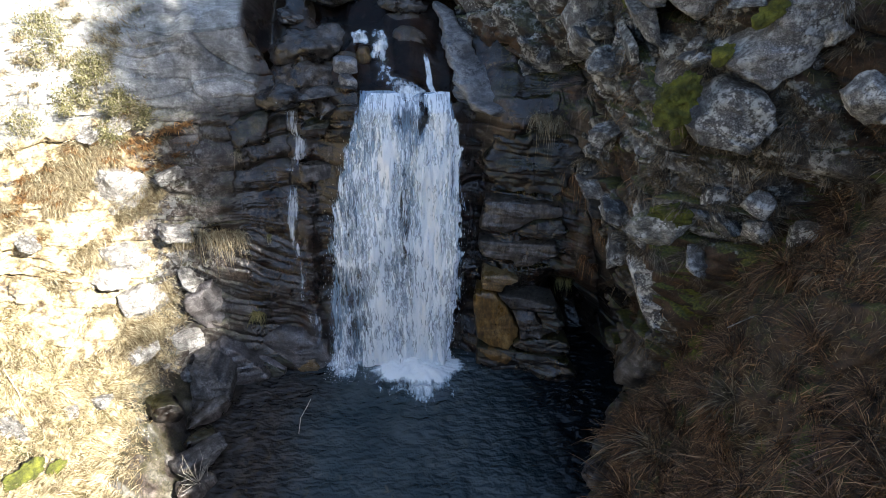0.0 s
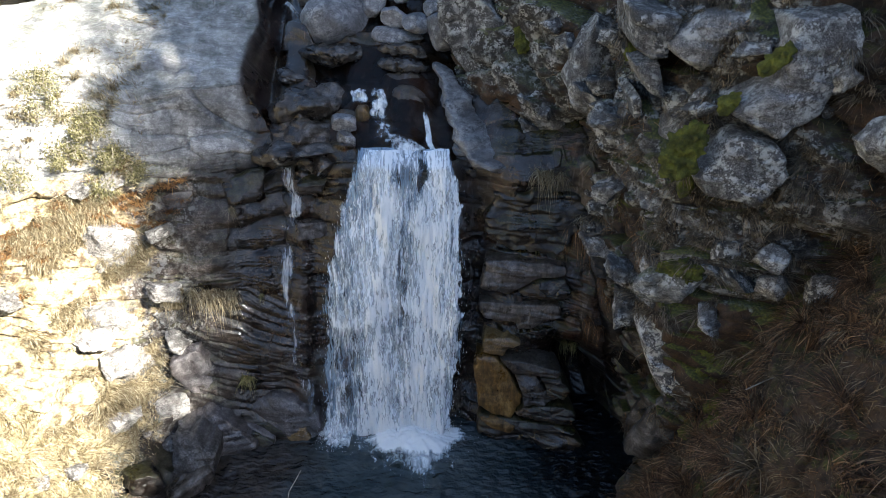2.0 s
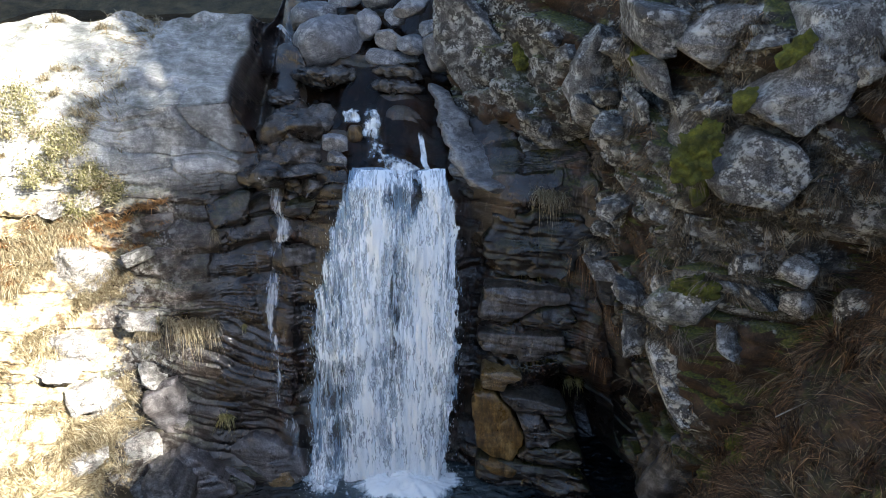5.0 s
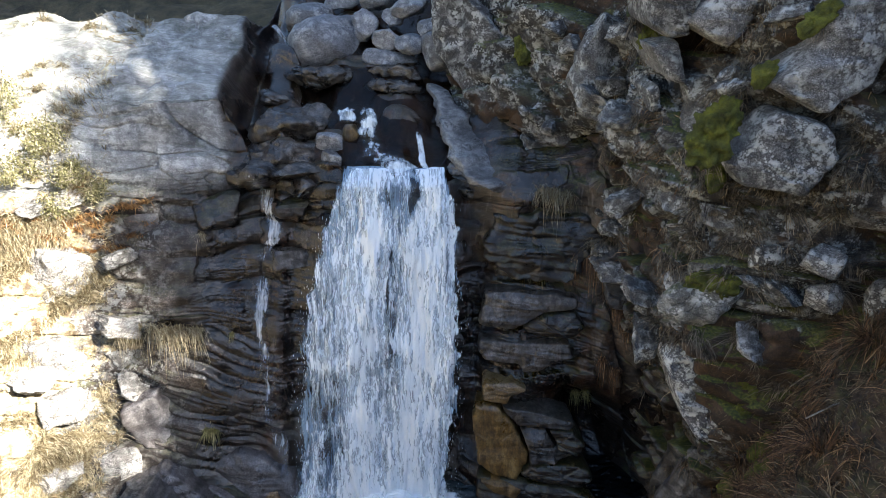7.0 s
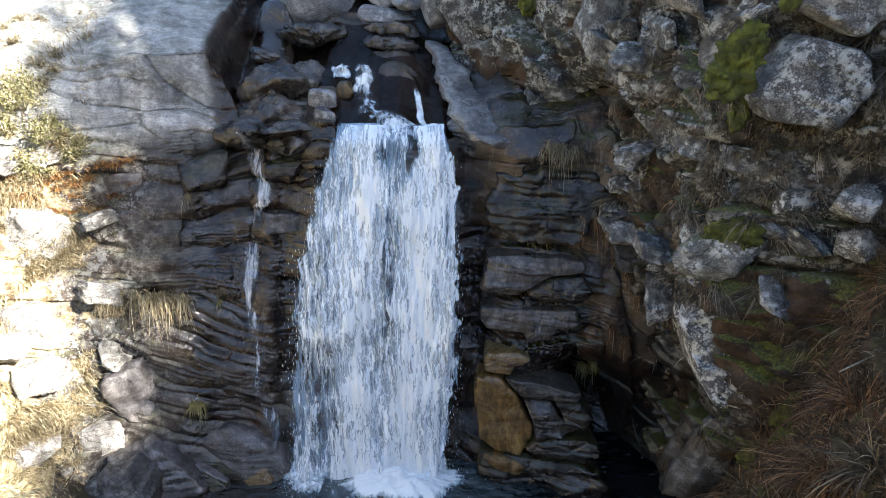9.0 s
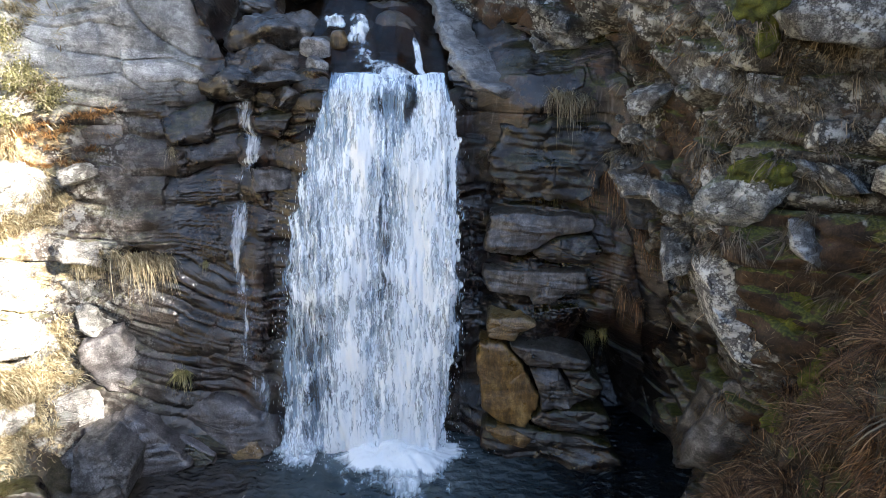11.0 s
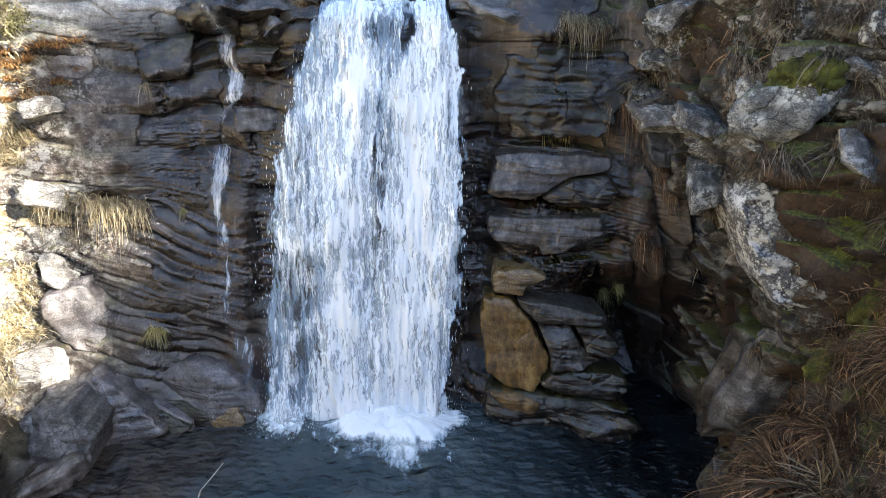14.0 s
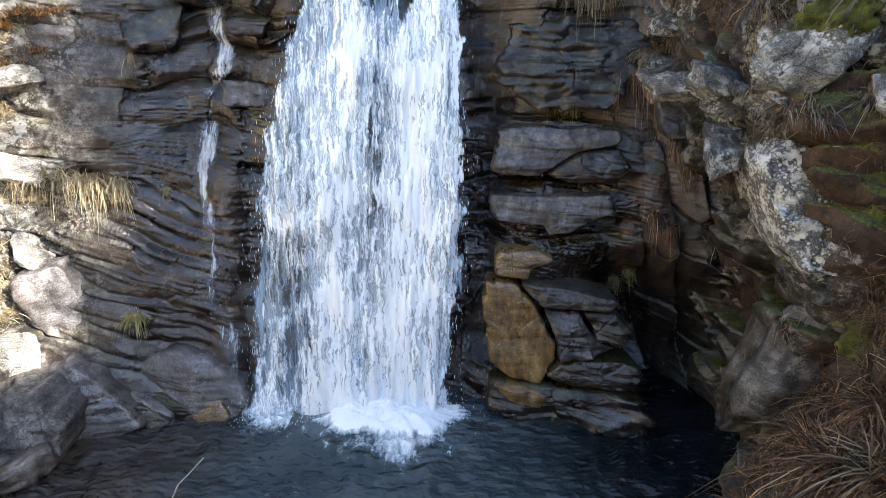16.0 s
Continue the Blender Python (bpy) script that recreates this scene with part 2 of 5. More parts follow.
    if moss:
        up = n.add("ShaderNodeSeparateXYZ")
        n.put(up.inputs[0], n.add("ShaderNodeNewGeometry").outputs["Normal"])
        mm = n.math("ADD", n.math("MULTIPLY", up.outputs["Z"], 0.35), n.math("ADD", n.noise(p, 1.8, 5, 0.65), shag))
        mm = n.math("MULTIPLY", n.ramp(mm, [(0.68, 0.0), (0.76, 1.0)]), moss if object_space else n.attr("moss"))
        col = n.mix(mm, col, n.ramp(n.noise(p, 20, 3), [(0.3, (0.018, 0.022, 0.006)), (0.5, (0.06, 0.07, 0.012)), (0.75, (0.16, 0.16, 0.03))]))
    rough = n.ramp(mid_n, [(0.3, 0.72), (0.7, 0.92)])
    if wet:
        w = n.math("MULTIPLY", n.attr("wet"), wet)
        col = n.mix(w, col, n.mix(1.0, col, (0.31, 0.255, 0.22), "MULTIPLY"))
        rough = n.mix(w, rough, n.ramp(n.noise(p, 2.6, 4, 0.6), [(0.35, 0.06), (0.65, 0.26)]))
    if gloss:
        rough = n.ramp(n.noise(p, 1.7, 5, 0.65), [(0.38, 0.7 - 0.6 * gloss), (0.62, 1.0 - 0.4 * gloss)])
    h = n.math("ADD", n.math("ADD", n.math("MULTIPLY", mid_n, 0.8), n.math("MULTIPLY", cracked, 0.4 * cracks)), n.math("ADD", n.math("MULTIPLY", bed, 0.8 * bedding), n.math("MULTIPLY", fine, 0.2 if gloss or wet else 0.35)))
    nor = n.bump(h, 0.06, 0.4 if gloss else 0.45 if wet else 1.0)
    film = {}
    if gloss or wet:
        patchy = n.ramp(n.noise(p, 1.1, 4, 0.6), [(0.4, 0.15), (0.6, 1.0)])
        film = dict(Coat_Weight=n.math("MULTIPLY", patchy, n.math("MULTIPLY", w, 0.5) if wet else gloss * 0.5), Coat_Roughness=0.12, Coat_Normal=n.bump(n.math("ADD", mid_n, bed), 0.05, 0.5))
    return n.done(n.principled(Base_Color=col, Roughness=rough, Normal=nor, **film))


M_CLIFF = rock_material("wet_gneiss", (0.007, 0.0042, 0.003), (0.044, 0.0315, 0.0248), (0.22, 0.192, 0.174), 0.35, 1.0, 0.6, stain=1.0, grain=0.7, cracks=0.3, bedding=0.8, layered=True)
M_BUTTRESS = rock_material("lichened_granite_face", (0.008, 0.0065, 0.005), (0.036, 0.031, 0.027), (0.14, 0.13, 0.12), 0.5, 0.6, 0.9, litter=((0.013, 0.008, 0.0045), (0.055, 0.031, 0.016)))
M_BOULDER = rock_material("lichened_granite", (0.055, 0.052, 0.05), (0.14, 0.134, 0.13), (0.29, 0.28, 0.272), 0.65, 0, 0.0, object_space=True, grain=0.95, cracks=0.35, bedding=0.25)
M_STREAM = rock_material("washed_granite", (0.075, 0.075, 0.08), (0.165, 0.165, 0.175), (0.28, 0.28, 0.295), 0.3, 0, 0.0, object_space=True, cracks=0.15, bedding=0.3, grain=0.3, gloss=0.4)
M_WET_BLOCK = rock_material("wet_dark_block", (0.004, 0.0022, 0.0014), (0.016, 0.009, 0.0056), (0.075, 0.054, 0.041), 0.04, 0, 0.2, object_space=True, gloss=0.85, cracks=0.5, runs=0.7)
M_PALE_BLOCK = rock_material("damp_pale_block", (0.016, 0.0118, 0.0092), (0.062, 0.05, 0.044), (0.2, 0.18, 0.168), 0.06, 0, 0.05, object_space=True, gloss=0.9, grain=0.15, cracks=0.35, bedding=0.35, runs=0.9)
M_RIB = rock_material("wet_pale_rib", (0.08, 0.08, 0.083), (0.21, 0.21, 0.217), (0.38, 0.38, 0.39), 0.25, 0, 0.0, object_space=True, gloss=0.75, cracks=0.3, bedding=0.8, grain=0.2)
M_BROWN = rock_material("washed_brown_rock", (0.010, 0.0066, 0.005), (0.034, 0.025, 0.018), (0.12, 0.1, 0.083), 0.1, 0, 0.0, object_space=True, gloss=0.9, cracks=0.15, bedding=0.5)
M_RUST_BLOCK = rock_material("rusty_block", (0.03, 0.015, 0.004), (0.14, 0.078, 0.02), (0.24, 0.16, 0.065), 0.0, 0, 0.05, object_space=True, gloss=0.8, grain=0.08, cracks=0.3, bedding=0.25, runs=0.75)
M_MOSSY = rock_material("mossy_granite", (0.1, 0.098, 0.09), (0.2, 0.2, 0.19), (0.34, 0.34, 0.33), 0.9, 0, 0.6, object_space=True)
M_OCHRE_PALE = rock_material("ochre_washed_block", (0.06, 0.034, 0.012), (0.19, 0.12, 0.05), (0.33, 0.25, 0.15), 0.0, 0, 0.1, object_space=True, gloss=0.85, grain=0.4, cracks=0.4, bedding=0.3)
M_SLATE = rock_material("blue_grey_rock", (0.016, 0.016, 0.019), (0.045, 0.046, 0.052), (0.1, 0.102, 0.112), 0.06, 0, 0.05, object_space=True, gloss=0.6, cracks=0.6, grain=0.4, bedding=0.3)
M_SHORE = rock_material("damp_purple_grey_rock", (0.036, 0.03, 0.029), (0.125, 0.112, 0.112), (0.31, 0.293, 0.295), 0.06, 0, 0.0, object_space=True, gloss=0.8, cracks=0.35, grain=0.35, bedding=0.5, runs=0.25)
M_SMOOTH = rock_material("smooth_grey_rock", (0.016, 0.0138, 0.0122), (0.048, 0.043, 0.041), (0.125, 0.118, 0.116), 0.12, 0, 0.0, object_space=True, gloss=0.5, cracks=0.6, grain=0.4, bedding=0.7)
M_CRUST = rock_material("white_lichened_rock", (0.07, 0.068, 0.07), (0.18, 0.175, 0.18), (0.32, 0.315, 0.32), 1.0, 0, 0.0, object_space=True, grain=0.8, cracks=0.4, bedding=0.3, crust=0.12)
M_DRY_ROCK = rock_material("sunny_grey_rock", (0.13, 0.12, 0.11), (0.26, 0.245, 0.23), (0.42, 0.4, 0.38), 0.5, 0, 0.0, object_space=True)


def soil_material(name, a, b, c):
    n = Nodes(name)
    p = n.place()
    f = n.noise(p, 1.6, 6, 0.65)
    fine = n.noise(n.place("Position", (1, 1, 1)), 38, 5, 0.75)
    col = n.mix(0.7, n.ramp(f, [(0.33, a), (0.5, b), (0.67, c)]), n.ramp(fine, [(0.3, 0.2), (0.7, 1.0)]), "OVERLAY")
    return n.done(n.principled(Base_Color=col, Roughness=0.95, Normal=n.bump(n.math("ADD", fine, n.noise(p, 9, 4)), 0.08)))


M_FAR = soil_material("wooded_ground", (0.025, 0.022, 0.012), (0.06, 0.05, 0.025), (0.1, 0.08, 0.04))


def pool_material():
    n = Nodes("dark_pool_water")
    p = n.place()
    flow = n.place("Position", (0.6, 1.15, 1.0))
    h = n.math("ADD", n.noise(flow, 6.5, 1, 0.35, 0.25), n.math("MULTIPLY", n.noise(p, 15, 1, 0.3, 0.2), 0.2))
    col = n.ramp(n.noise(p, 0.7, 3), [(0.35, (0.02, 0.033, 0.039)), (0.65, (0.048, 0.064, 0.07))])
    col = n.mix(n.attr("shallow"), col, n.ramp(n.noise(p, 2.5, 3), [(0.35, (0.018, 0.015, 0.013)), (0.65, (0.045, 0.039, 0.033))]))
    # near-black base colour paints in the cave's dark reflection on the right
    col = n.mix(n.attr("cave_shade"), col, n.ramp(n.noise(p, 0.9, 3), [(0.35, (0.002, 0.003, 0.004)), (0.65, (0.006, 0.009, 0.011))]))
    return n.done(n.principled(Base_Color=col, Roughness=0.03, IOR=1.33, Normal=n.bump(h, 0.11, 1.0)))


M_POOL = pool_material()


def falling_water(name, lo, hi, streak_u, streak_v, density, thin=(0.54, 0.63, 0.7), full=(0.91, 0.965, 0.985), most=1.0, columns=0.25, relief=0.4):
    """White water: bright aerated strands with gaps between them; u across, v down the flow."""
    n = Nodes(name)
    c = n.add("ShaderNodeCombineXYZ")
    raw = n.add("ShaderNodeCombineXYZ")
    for k, key in enumerate(("u", "v")):
        n.put(raw.inputs[k], n.attr(key))
    sway = n.math("MULTIPLY", n.math("SUBTRACT", n.noise(raw.outputs[0], 2.4, 3, 0.6), 0.5), 0.16)
    n.put(c.inputs[0], n.math("ADD", n.attr("u"), sway))
    n.put(c.inputs[1], n.math("ADD", n.attr("v"), n.math("MULTIPLY", n.noise(raw.outputs[0], 5.0, 2, 0.5), 0.5)))

    def layer(fu, fv, detail, warp):
        m = n.add("ShaderNodeMapping")
        n.put(m.inputs["Vector"], c.outputs[0])
        m.inputs["Scale"].default_value = (streak_u * fu, streak_v * fv, 1)
        return n.noise(m.outputs["Vector"], 1.0, detail, 0.6, warp)

    drops, strands, column = layer(1.0, 1.0, 3, 0.25), layer(0.42, 0.3, 3, 0.2), layer(0.11, 0.07, 2, 0.1)
    both = n.math("ADD", n.math("ADD", n.math("MULTIPLY", drops, 0.3), n.math("MULTIPLY", strands, 0.7 - columns)), n.math("MULTIPLY", column, columns))
    both = n.math("ADD", both, n.math("MULTIPLY", n.math("SUBTRACT", n.attr("thick"), 0.5), density))
    alpha = n.ramp(both, [(lo, 0.0), (hi, most)])
    col = n.ramp(both, [(lo, thin), (hi + 0.03, full)])
    body = n.principled(Base_Color=col, Roughness=0.35, Normal=n.bump(drops, 0.03, relief))
    tr = n.add("ShaderNodeBsdfTranslucent")
    n.put(tr.inputs["Color"], col)
    mx = n.add("ShaderNodeMixShader")
    mx.inputs[0].default_value = 0.15
    n.put(mx.inputs[1], body)
    n.put(mx.inputs[2], tr.outputs[0])
    clear = n.add("ShaderNodeBsdfTransparent")
    mx2 = n.add("ShaderNodeMixShader")
    n.put(mx2.inputs[0], alpha)
    n.put(mx2.inputs[1], clear.outputs[0])
    n.put(mx2.inputs[2], mx.outputs[0])
    return n.done(mx2.outputs[0])


M_FALL = falling_water("white_water", 0.465, 0.585, 34.0, 6.0, 0.6, (0.24, 0.34, 0.45), (0.85, 0.91, 0.955), columns=0.26)
M_FALL_FRONT = falling_water("white_water_front", 0.5, 0.61, 30.0, 5.4, 0.6, (0.48, 0.59, 0.69), (0.91, 0.95, 0.975), columns=0.26)
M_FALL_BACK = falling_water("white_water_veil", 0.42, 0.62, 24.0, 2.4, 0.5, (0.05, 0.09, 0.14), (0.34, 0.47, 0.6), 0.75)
M_FOAM = falling_water("foam", 0.4, 0.66, 13.0, 9.0, 0.75, (0.3, 0.45, 0.55), (0.92, 0.97, 0.99), columns=0.3, relief=0.2)


def blade_material(name, stops):
    n = Nodes(name)
    col = n.ramp(n.math("FRACT", n.math("ADD", n.island(), n.math("MULTIPLY", n.rand(), 0.6))), stops)
    tr = n.add("ShaderNodeBsdfTranslucent")
    n.put(tr.inputs["Color"], col)
    mx = n.add("ShaderNodeMixShader")
    mx.inputs[0].default_value = 0.25
    n.put(mx.inputs[1], n.principled(Base_Color=col, Roughness=0.6))
    n.put(mx.inputs[2], tr.outputs[0])
    return n.done(mx.outputs[0])


M_DRY = blade_material("dry_grass", [(0.0, (0.025, 0.017, 0.008)), (0.4, (0.075, 0.052, 0.026)), (0.75, (0.16, 0.12, 0.07)), (1.0, (0.36, 0.29, 0.19))])
M_RUST = blade_material("rusty_grass", [(0.0, (0.02, 0.01, 0.006)), (0.5, (0.085, 0.043, 0.02)), (0.8, (0.22, 0.12, 0.055)), (1.0, (0.48, 0.31, 0.17))])
M_GREY_GRASS = blade_material("withered_grey_grass", [(0.0, (0.03, 0.023, 0.015)), (0.5, (0.1, 0.078, 0.053)), (1.0, (0.32, 0.27, 0.2))])
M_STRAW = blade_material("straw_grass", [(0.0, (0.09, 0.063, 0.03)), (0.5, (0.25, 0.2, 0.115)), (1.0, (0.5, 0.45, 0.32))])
M_HUMMOCK = blade_material("brown_bracken", [(0.0, (0.06, 0.025, 0.008)), (0.5, (0.2, 0.095, 0.03)), (1.0, (0.36, 0.22, 0.09))])
M_SHRUB = blade_material("olive_shrub_leaves", [(0.0, (0.06, 0.055, 0.02)), (0.5, (0.16, 0.15, 0.06)), (1.0, (0.34, 0.32, 0.18))])
M_GREEN = blade_material("mixed_green_grass", [(0.0, (0.1, 0.1, 0.03)), (0.5, (0.22, 0.2, 0.07)), (1.0, (0.4, 0.34, 0.16))])
M_LEAF = blade_material("leaves", [(0.0, (0.04, 0.05, 0.015)), (0.5, (0.08, 0.09, 0.025)), (1.0, (0.12, 0.1, 0.03))])


def moss_material():
    n = Nodes("moss")
    p = n.place("Object")
    f = n.noise(p, 90, 3, 0.7)
    col = n.ramp(n.math("ADD", n.math("MULTIPLY", n.noise(p, 5, 4), 0.6), n.math("MULTIPLY", f, 0.4)), [(0.35, (0.018, 0.02, 0.004)), (0.5, (0.08, 0.09, 0.012)), (0.66, (0.22, 0.23, 0.03))])
    return n.done(n.principled(Base_Color=col, Roughness=0.95, Normal=n.bump(n.math("ADD", f, n.noise(p, 25, 3)), 0.03)))


M_MOSS = moss_material()
n_ = Nodes("bleached_twig")
M_TWIG = n_.done(n_.principled(Base_Color=n_.ramp(n_.noise(n_.place("Object"), 20, 3), [(0.3, (0.2, 0.17, 0.13)), (0.7, (0.5, 0.46, 0.4))]), Roughness=0.8))


# ---- the gorge: cliff, stream bed and slab in one rock face ----
def foot(x):
    """The cliff's line at the water."""
    return 12.35 - 0.03 * (x + 1) ** 2 - 0.9 * ease(-6.3, -9.0, x) * 1.9


def lean(x):
    return 0.29 + 0.14 * ease(-2.0, -4.5, x) + 0.27 * ease(-6.5, -8.6, x)


def rim(x):
    """Height at which the steep face ends."""
    return 6.95 + 1.55 * ease(-4.2, -4.85, x + 0.08 * fbm(x * 4, x * 0, 0, 2, 8)) + 0.3 * ease(0.8, 2.6, x) + 0.7 * ease(2.5, 4.5, x)


def rim_slope(x):
    return 0.52 - 0.2 * ease(-4.1, -4.8, x)


def face_y(x, z):
    """The cliff's mean face, without relief."""
    return foot(x) + lean(x) * z


u = np.concatenate([np.arange(-12.5, -8.0, 0.05), np.arange(-8.0, 4.8, 0.022), np.arange(4.8, 6.2, 0.05)])
v = np.concatenate([np.arange(-1.2, -0.3, 0.06), np.arange(-0.3, 8.4, 0.021), np.arange(8.4, 17.0, 0.06)])
U, V = np.meshgrid(u, v, indexing="ij")
UE = U + 0.15 * fbm(U * 0, V * 0.7, 0, 3, 6) + 0.03 * (V - 9)
R = rim(np.where(U < -3.0, UE, U)) + 0.12 * fbm(U * 1.3, U * 0, 0, 3, 5)
over = np.maximum(V - R, 0)
soft_ = np.sqrt(over**2 + 0.09) - 0.3
ZB = np.minimum(V, R) + soft_ * rim_slope(U)
ZB = ZB - 1.0 * np.maximum(0, over - 4.5 - 0.2 * fbm(U * 0.8, U * 0, 0, 2, 9)) * ease(-4.5, -5.0, UE)
YB = face_y(U, np.minimum(V, R)) + soft_ * 0.87 + 0.25 * over * lean(U) * np.exp(-over)
top = ease(0.1, 0.9, over)

left = ease(-3.2, -4.4, U)
right = ease(0.3, 1.2, U)
# left: gently dipping beds, thin leaves low down; right: thick level beds, then upright joints
tilt_ = 0.1 + 0.32 * ease(4.4, 2.2, V + 0.3 * (U + 6))
S_L = V + tilt_ * (U + 4.0)
h1, r1, s1 = strata(U, V, S_L, beds(-9, 16, 0.22, 0.8, 3), [0], 11, 1.7, 0.09, 0.12, 0.03, 0.24)
h1b, r1b, s1b = strata(U, V, S_L, beds(-9, 16, 0.09, 0.36, 4), [0], 12, 1.7, 0.075, 0.12, 0.02, 0.3)
leafy = left * ease(4.0, 3.5, V + 0.42 * (U + 5.0)) * ease(0.75, 1.15, V + 0.42 * (U + 4.6)) * ease(-7.6, -6.4, U)
LEVELS = (-1.4, 0.15, 0.65, 2.28, 2.8, 3.18, 3.66, 3.96, 4.62, 4.95, 6.4, 7.2, 8.2, 9.5, 11.0, 13.0, 17.0)
h2, r2, s2 = strata(U, V, V - 0.03 * U, LEVELS, (0.0, 0.1, -0.05, 0.0, -0.22, 0.02, -0.18, 0.02, -0.22, 0.0, 0.05, 0), 13, 1.6, 0.07, 0.12, 0.03, 0.12)
h2b, r2b, s2b = strata(V * 0.7 + U * 0.15, U, U + 0.25 * V, beds(-2, 12, 0.3, 0.8, 6), [0], 16, 1.1, 0.14, 0.1, 0.03, 0.16)
h3, r3, s3 = strata(U, V, S_L, beds(-9, 16, 0.03, 0.09, 5), [0], 14, 0.7, 0.018, 0.02, 0.012, 0.1)
h3 = h3 * ease(-0.3, 0.3, fbm(U * 0.7, V * 0.9, 0, 2, 15))
upright = ease(2.9, 3.5, U + 0.25 * fbm(U, V * 1.2, 0, 2, 19))
HR, TR = h2 * (1 - upright) + h2b * upright, r2 * (1 - upright) + r2b * upright
HL, TL = h1 * (1 - leafy) + h1b * leafy, r1 * (1 - leafy) + r1b * leafy
HL = HL * (0.45 + 0.75 * ease(-0.5, 0.5, fbm(U * 0.45, V * 0.6, 0, 3, 24)))
H = HL * (1 - right) + HR * right
tone = TL * (1 - right) + TR * right
level = np.where(leafy > 0.5, s1b, s1) * (1 - right) + s2 * right
H = H * (1 - 0.35 * top) + h3 * (1 - 0.6 * top) + 0.025 * fbm(U * 2.5, V * 4, 0, 5, 21) + 0.11 * fbm(U * 0.7, V * 0.9, 0, 3, 22)
slab = ease(-4.72, -4.98, UE) * ease(6.4, 7.2, V)
H = H * (1 + 0.6 * ease(-5.8, -6.8, U))
H = H * (1 - 0.75 * slab) + slab * (0.16 * fbm(U * 0.5, V * 0.8, 0, 3, 27) + blocks(U, V, 2.4, 0.8, -0.2, 0.07, 28, 1.0, 0.05)[0])
# the hollow beside the fall, the rust-brown block at its foot, the cave by the pool
H = H - 0.45 * bump_at(U, V, 0.85, 3.0, 0.45, 4.0) - 2.2 * bump_at(U, V, 4.1, 0.5, 1.3, 1.6) - 0.8 * bump_at(U, V, 3.3, 1.6, 0.6, 0.9)
H = H - 0.2 * ease(-3.6, -3.2, U) * ease(0.9, 0.4, U) + 0.25 * bump_at(U, V, 1.6, 6.6, 0.7, 0.5)
X = U + 0.1 * H
Y = YB - H * (1 - 0.65 * top)
Z = ZB + H * 0.65 * top
Z = Z - 0.3 * ease(-0.3, 0.3, V - R) * ease(-3.4, -3.0, U) * ease(0.6, 0.3, U)
shelf = fbm(U * 0.75 + 0.3 * over, over * 1.9, 0, 4, 77, 0.42) + 0.55 * ease(-1.9, -2.6, U) * ease(2.3, 1.5, over) - 0.5 * ease(2.4, 3.0, over) * ease(-2.6, -3.2, U) - 0.7 * np.exp(-(((U + 1.3 - 0.25 * over * ease(2.6, 0, over) + 0.25) / 0.75) ** 2)) * ease(3.2, 2.4, over)
Z = Z + 0.36 * ease(-0.25, 0.5, shelf) * ease(0.15, 0.5, over) * ease(-4.5, -4.2, U) * ease(0.5, 0.2, U)
X_C, Y_C, Z_C = X, Y, Z
U_AXIS, V_AXIS = U[:, 0], V[0]


def cell_at(x, z):
    """Row and column of the cliff's grid at a place across and up it."""
    return np.clip(np.searchsorted(U_AXIS, x), 0, len(U_AXIS) - 1), np.clip(np.searchsorted(V_AXIS, z), 0, len(V_AXIS) - 1)


wetx = ease(-6.9, -4.7, U) * ease(7.5, 5.5, U) * (1 - slab)
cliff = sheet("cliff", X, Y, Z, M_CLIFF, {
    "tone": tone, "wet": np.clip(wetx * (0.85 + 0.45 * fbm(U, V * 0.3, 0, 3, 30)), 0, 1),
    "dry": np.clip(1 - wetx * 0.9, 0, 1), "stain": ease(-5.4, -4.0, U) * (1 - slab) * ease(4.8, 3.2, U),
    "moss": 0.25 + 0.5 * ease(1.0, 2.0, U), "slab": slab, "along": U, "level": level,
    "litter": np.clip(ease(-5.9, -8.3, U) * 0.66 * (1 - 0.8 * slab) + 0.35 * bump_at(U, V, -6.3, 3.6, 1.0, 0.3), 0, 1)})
tagged(cliff, "dark wet layered gneiss cliff with rusty streaks", "cliff", kind="structure")

# ---- left bank ----
u, v = np.meshgrid(np.arange(-26.0, -4.6, 0.08), np.arange(-14.0, 14.0, 0.08), indexing="ij")
shore = -6.0 + 0.35 * np.maximum(0, 9.6 - v) - 0.02 * np.maximum(0, 9.6 - v) ** 2 + 0.25 * fbm(v * 0.9, v * 0, 0, 3, 31)
run = shore - u
Z = 0.86 * np.sqrt(np.maximum(run, 0) ** 2 + 0.05) - 0.3 - 1.6 * np.maximum(-run, 0) + 0.75 * np.maximum(0, v - 11.3) * ease(0, 1.5, run)
rocky = ease(1.9, 1.1, run + 0.4 * fbm(u * 1.3, v * 1.3, 0, 3, 33))
hb, rb = blocks(u + 0.3 * v, v, 0.8, 0.9, 0.5, 0.2, 34)
Z = Z + hb * (0.35 + 0.65 * rocky) + 0.16 * fbm(u * 0.8, v * 0.8, 0, 5, 35) + 0.1 * np.abs(fbm(u * 1.9, v * 1.9, 0, 4, 36))
u_bank, v_bank, z_bank = u, v, Z
bank = sheet("bank", u, v, Z, M_CLIFF, {"tone": rb, "along": u, "level": Z, "wet": rocky * 0.5, "dry": 1 - 0.7 * rocky, "stain": 0, "moss": 0.3, "slab": 0, "litter": 0.75 - 0.75 * rocky})
tagged(bank, "sunlit bank of bleached dry grass and rock", "bank", kind="structure")


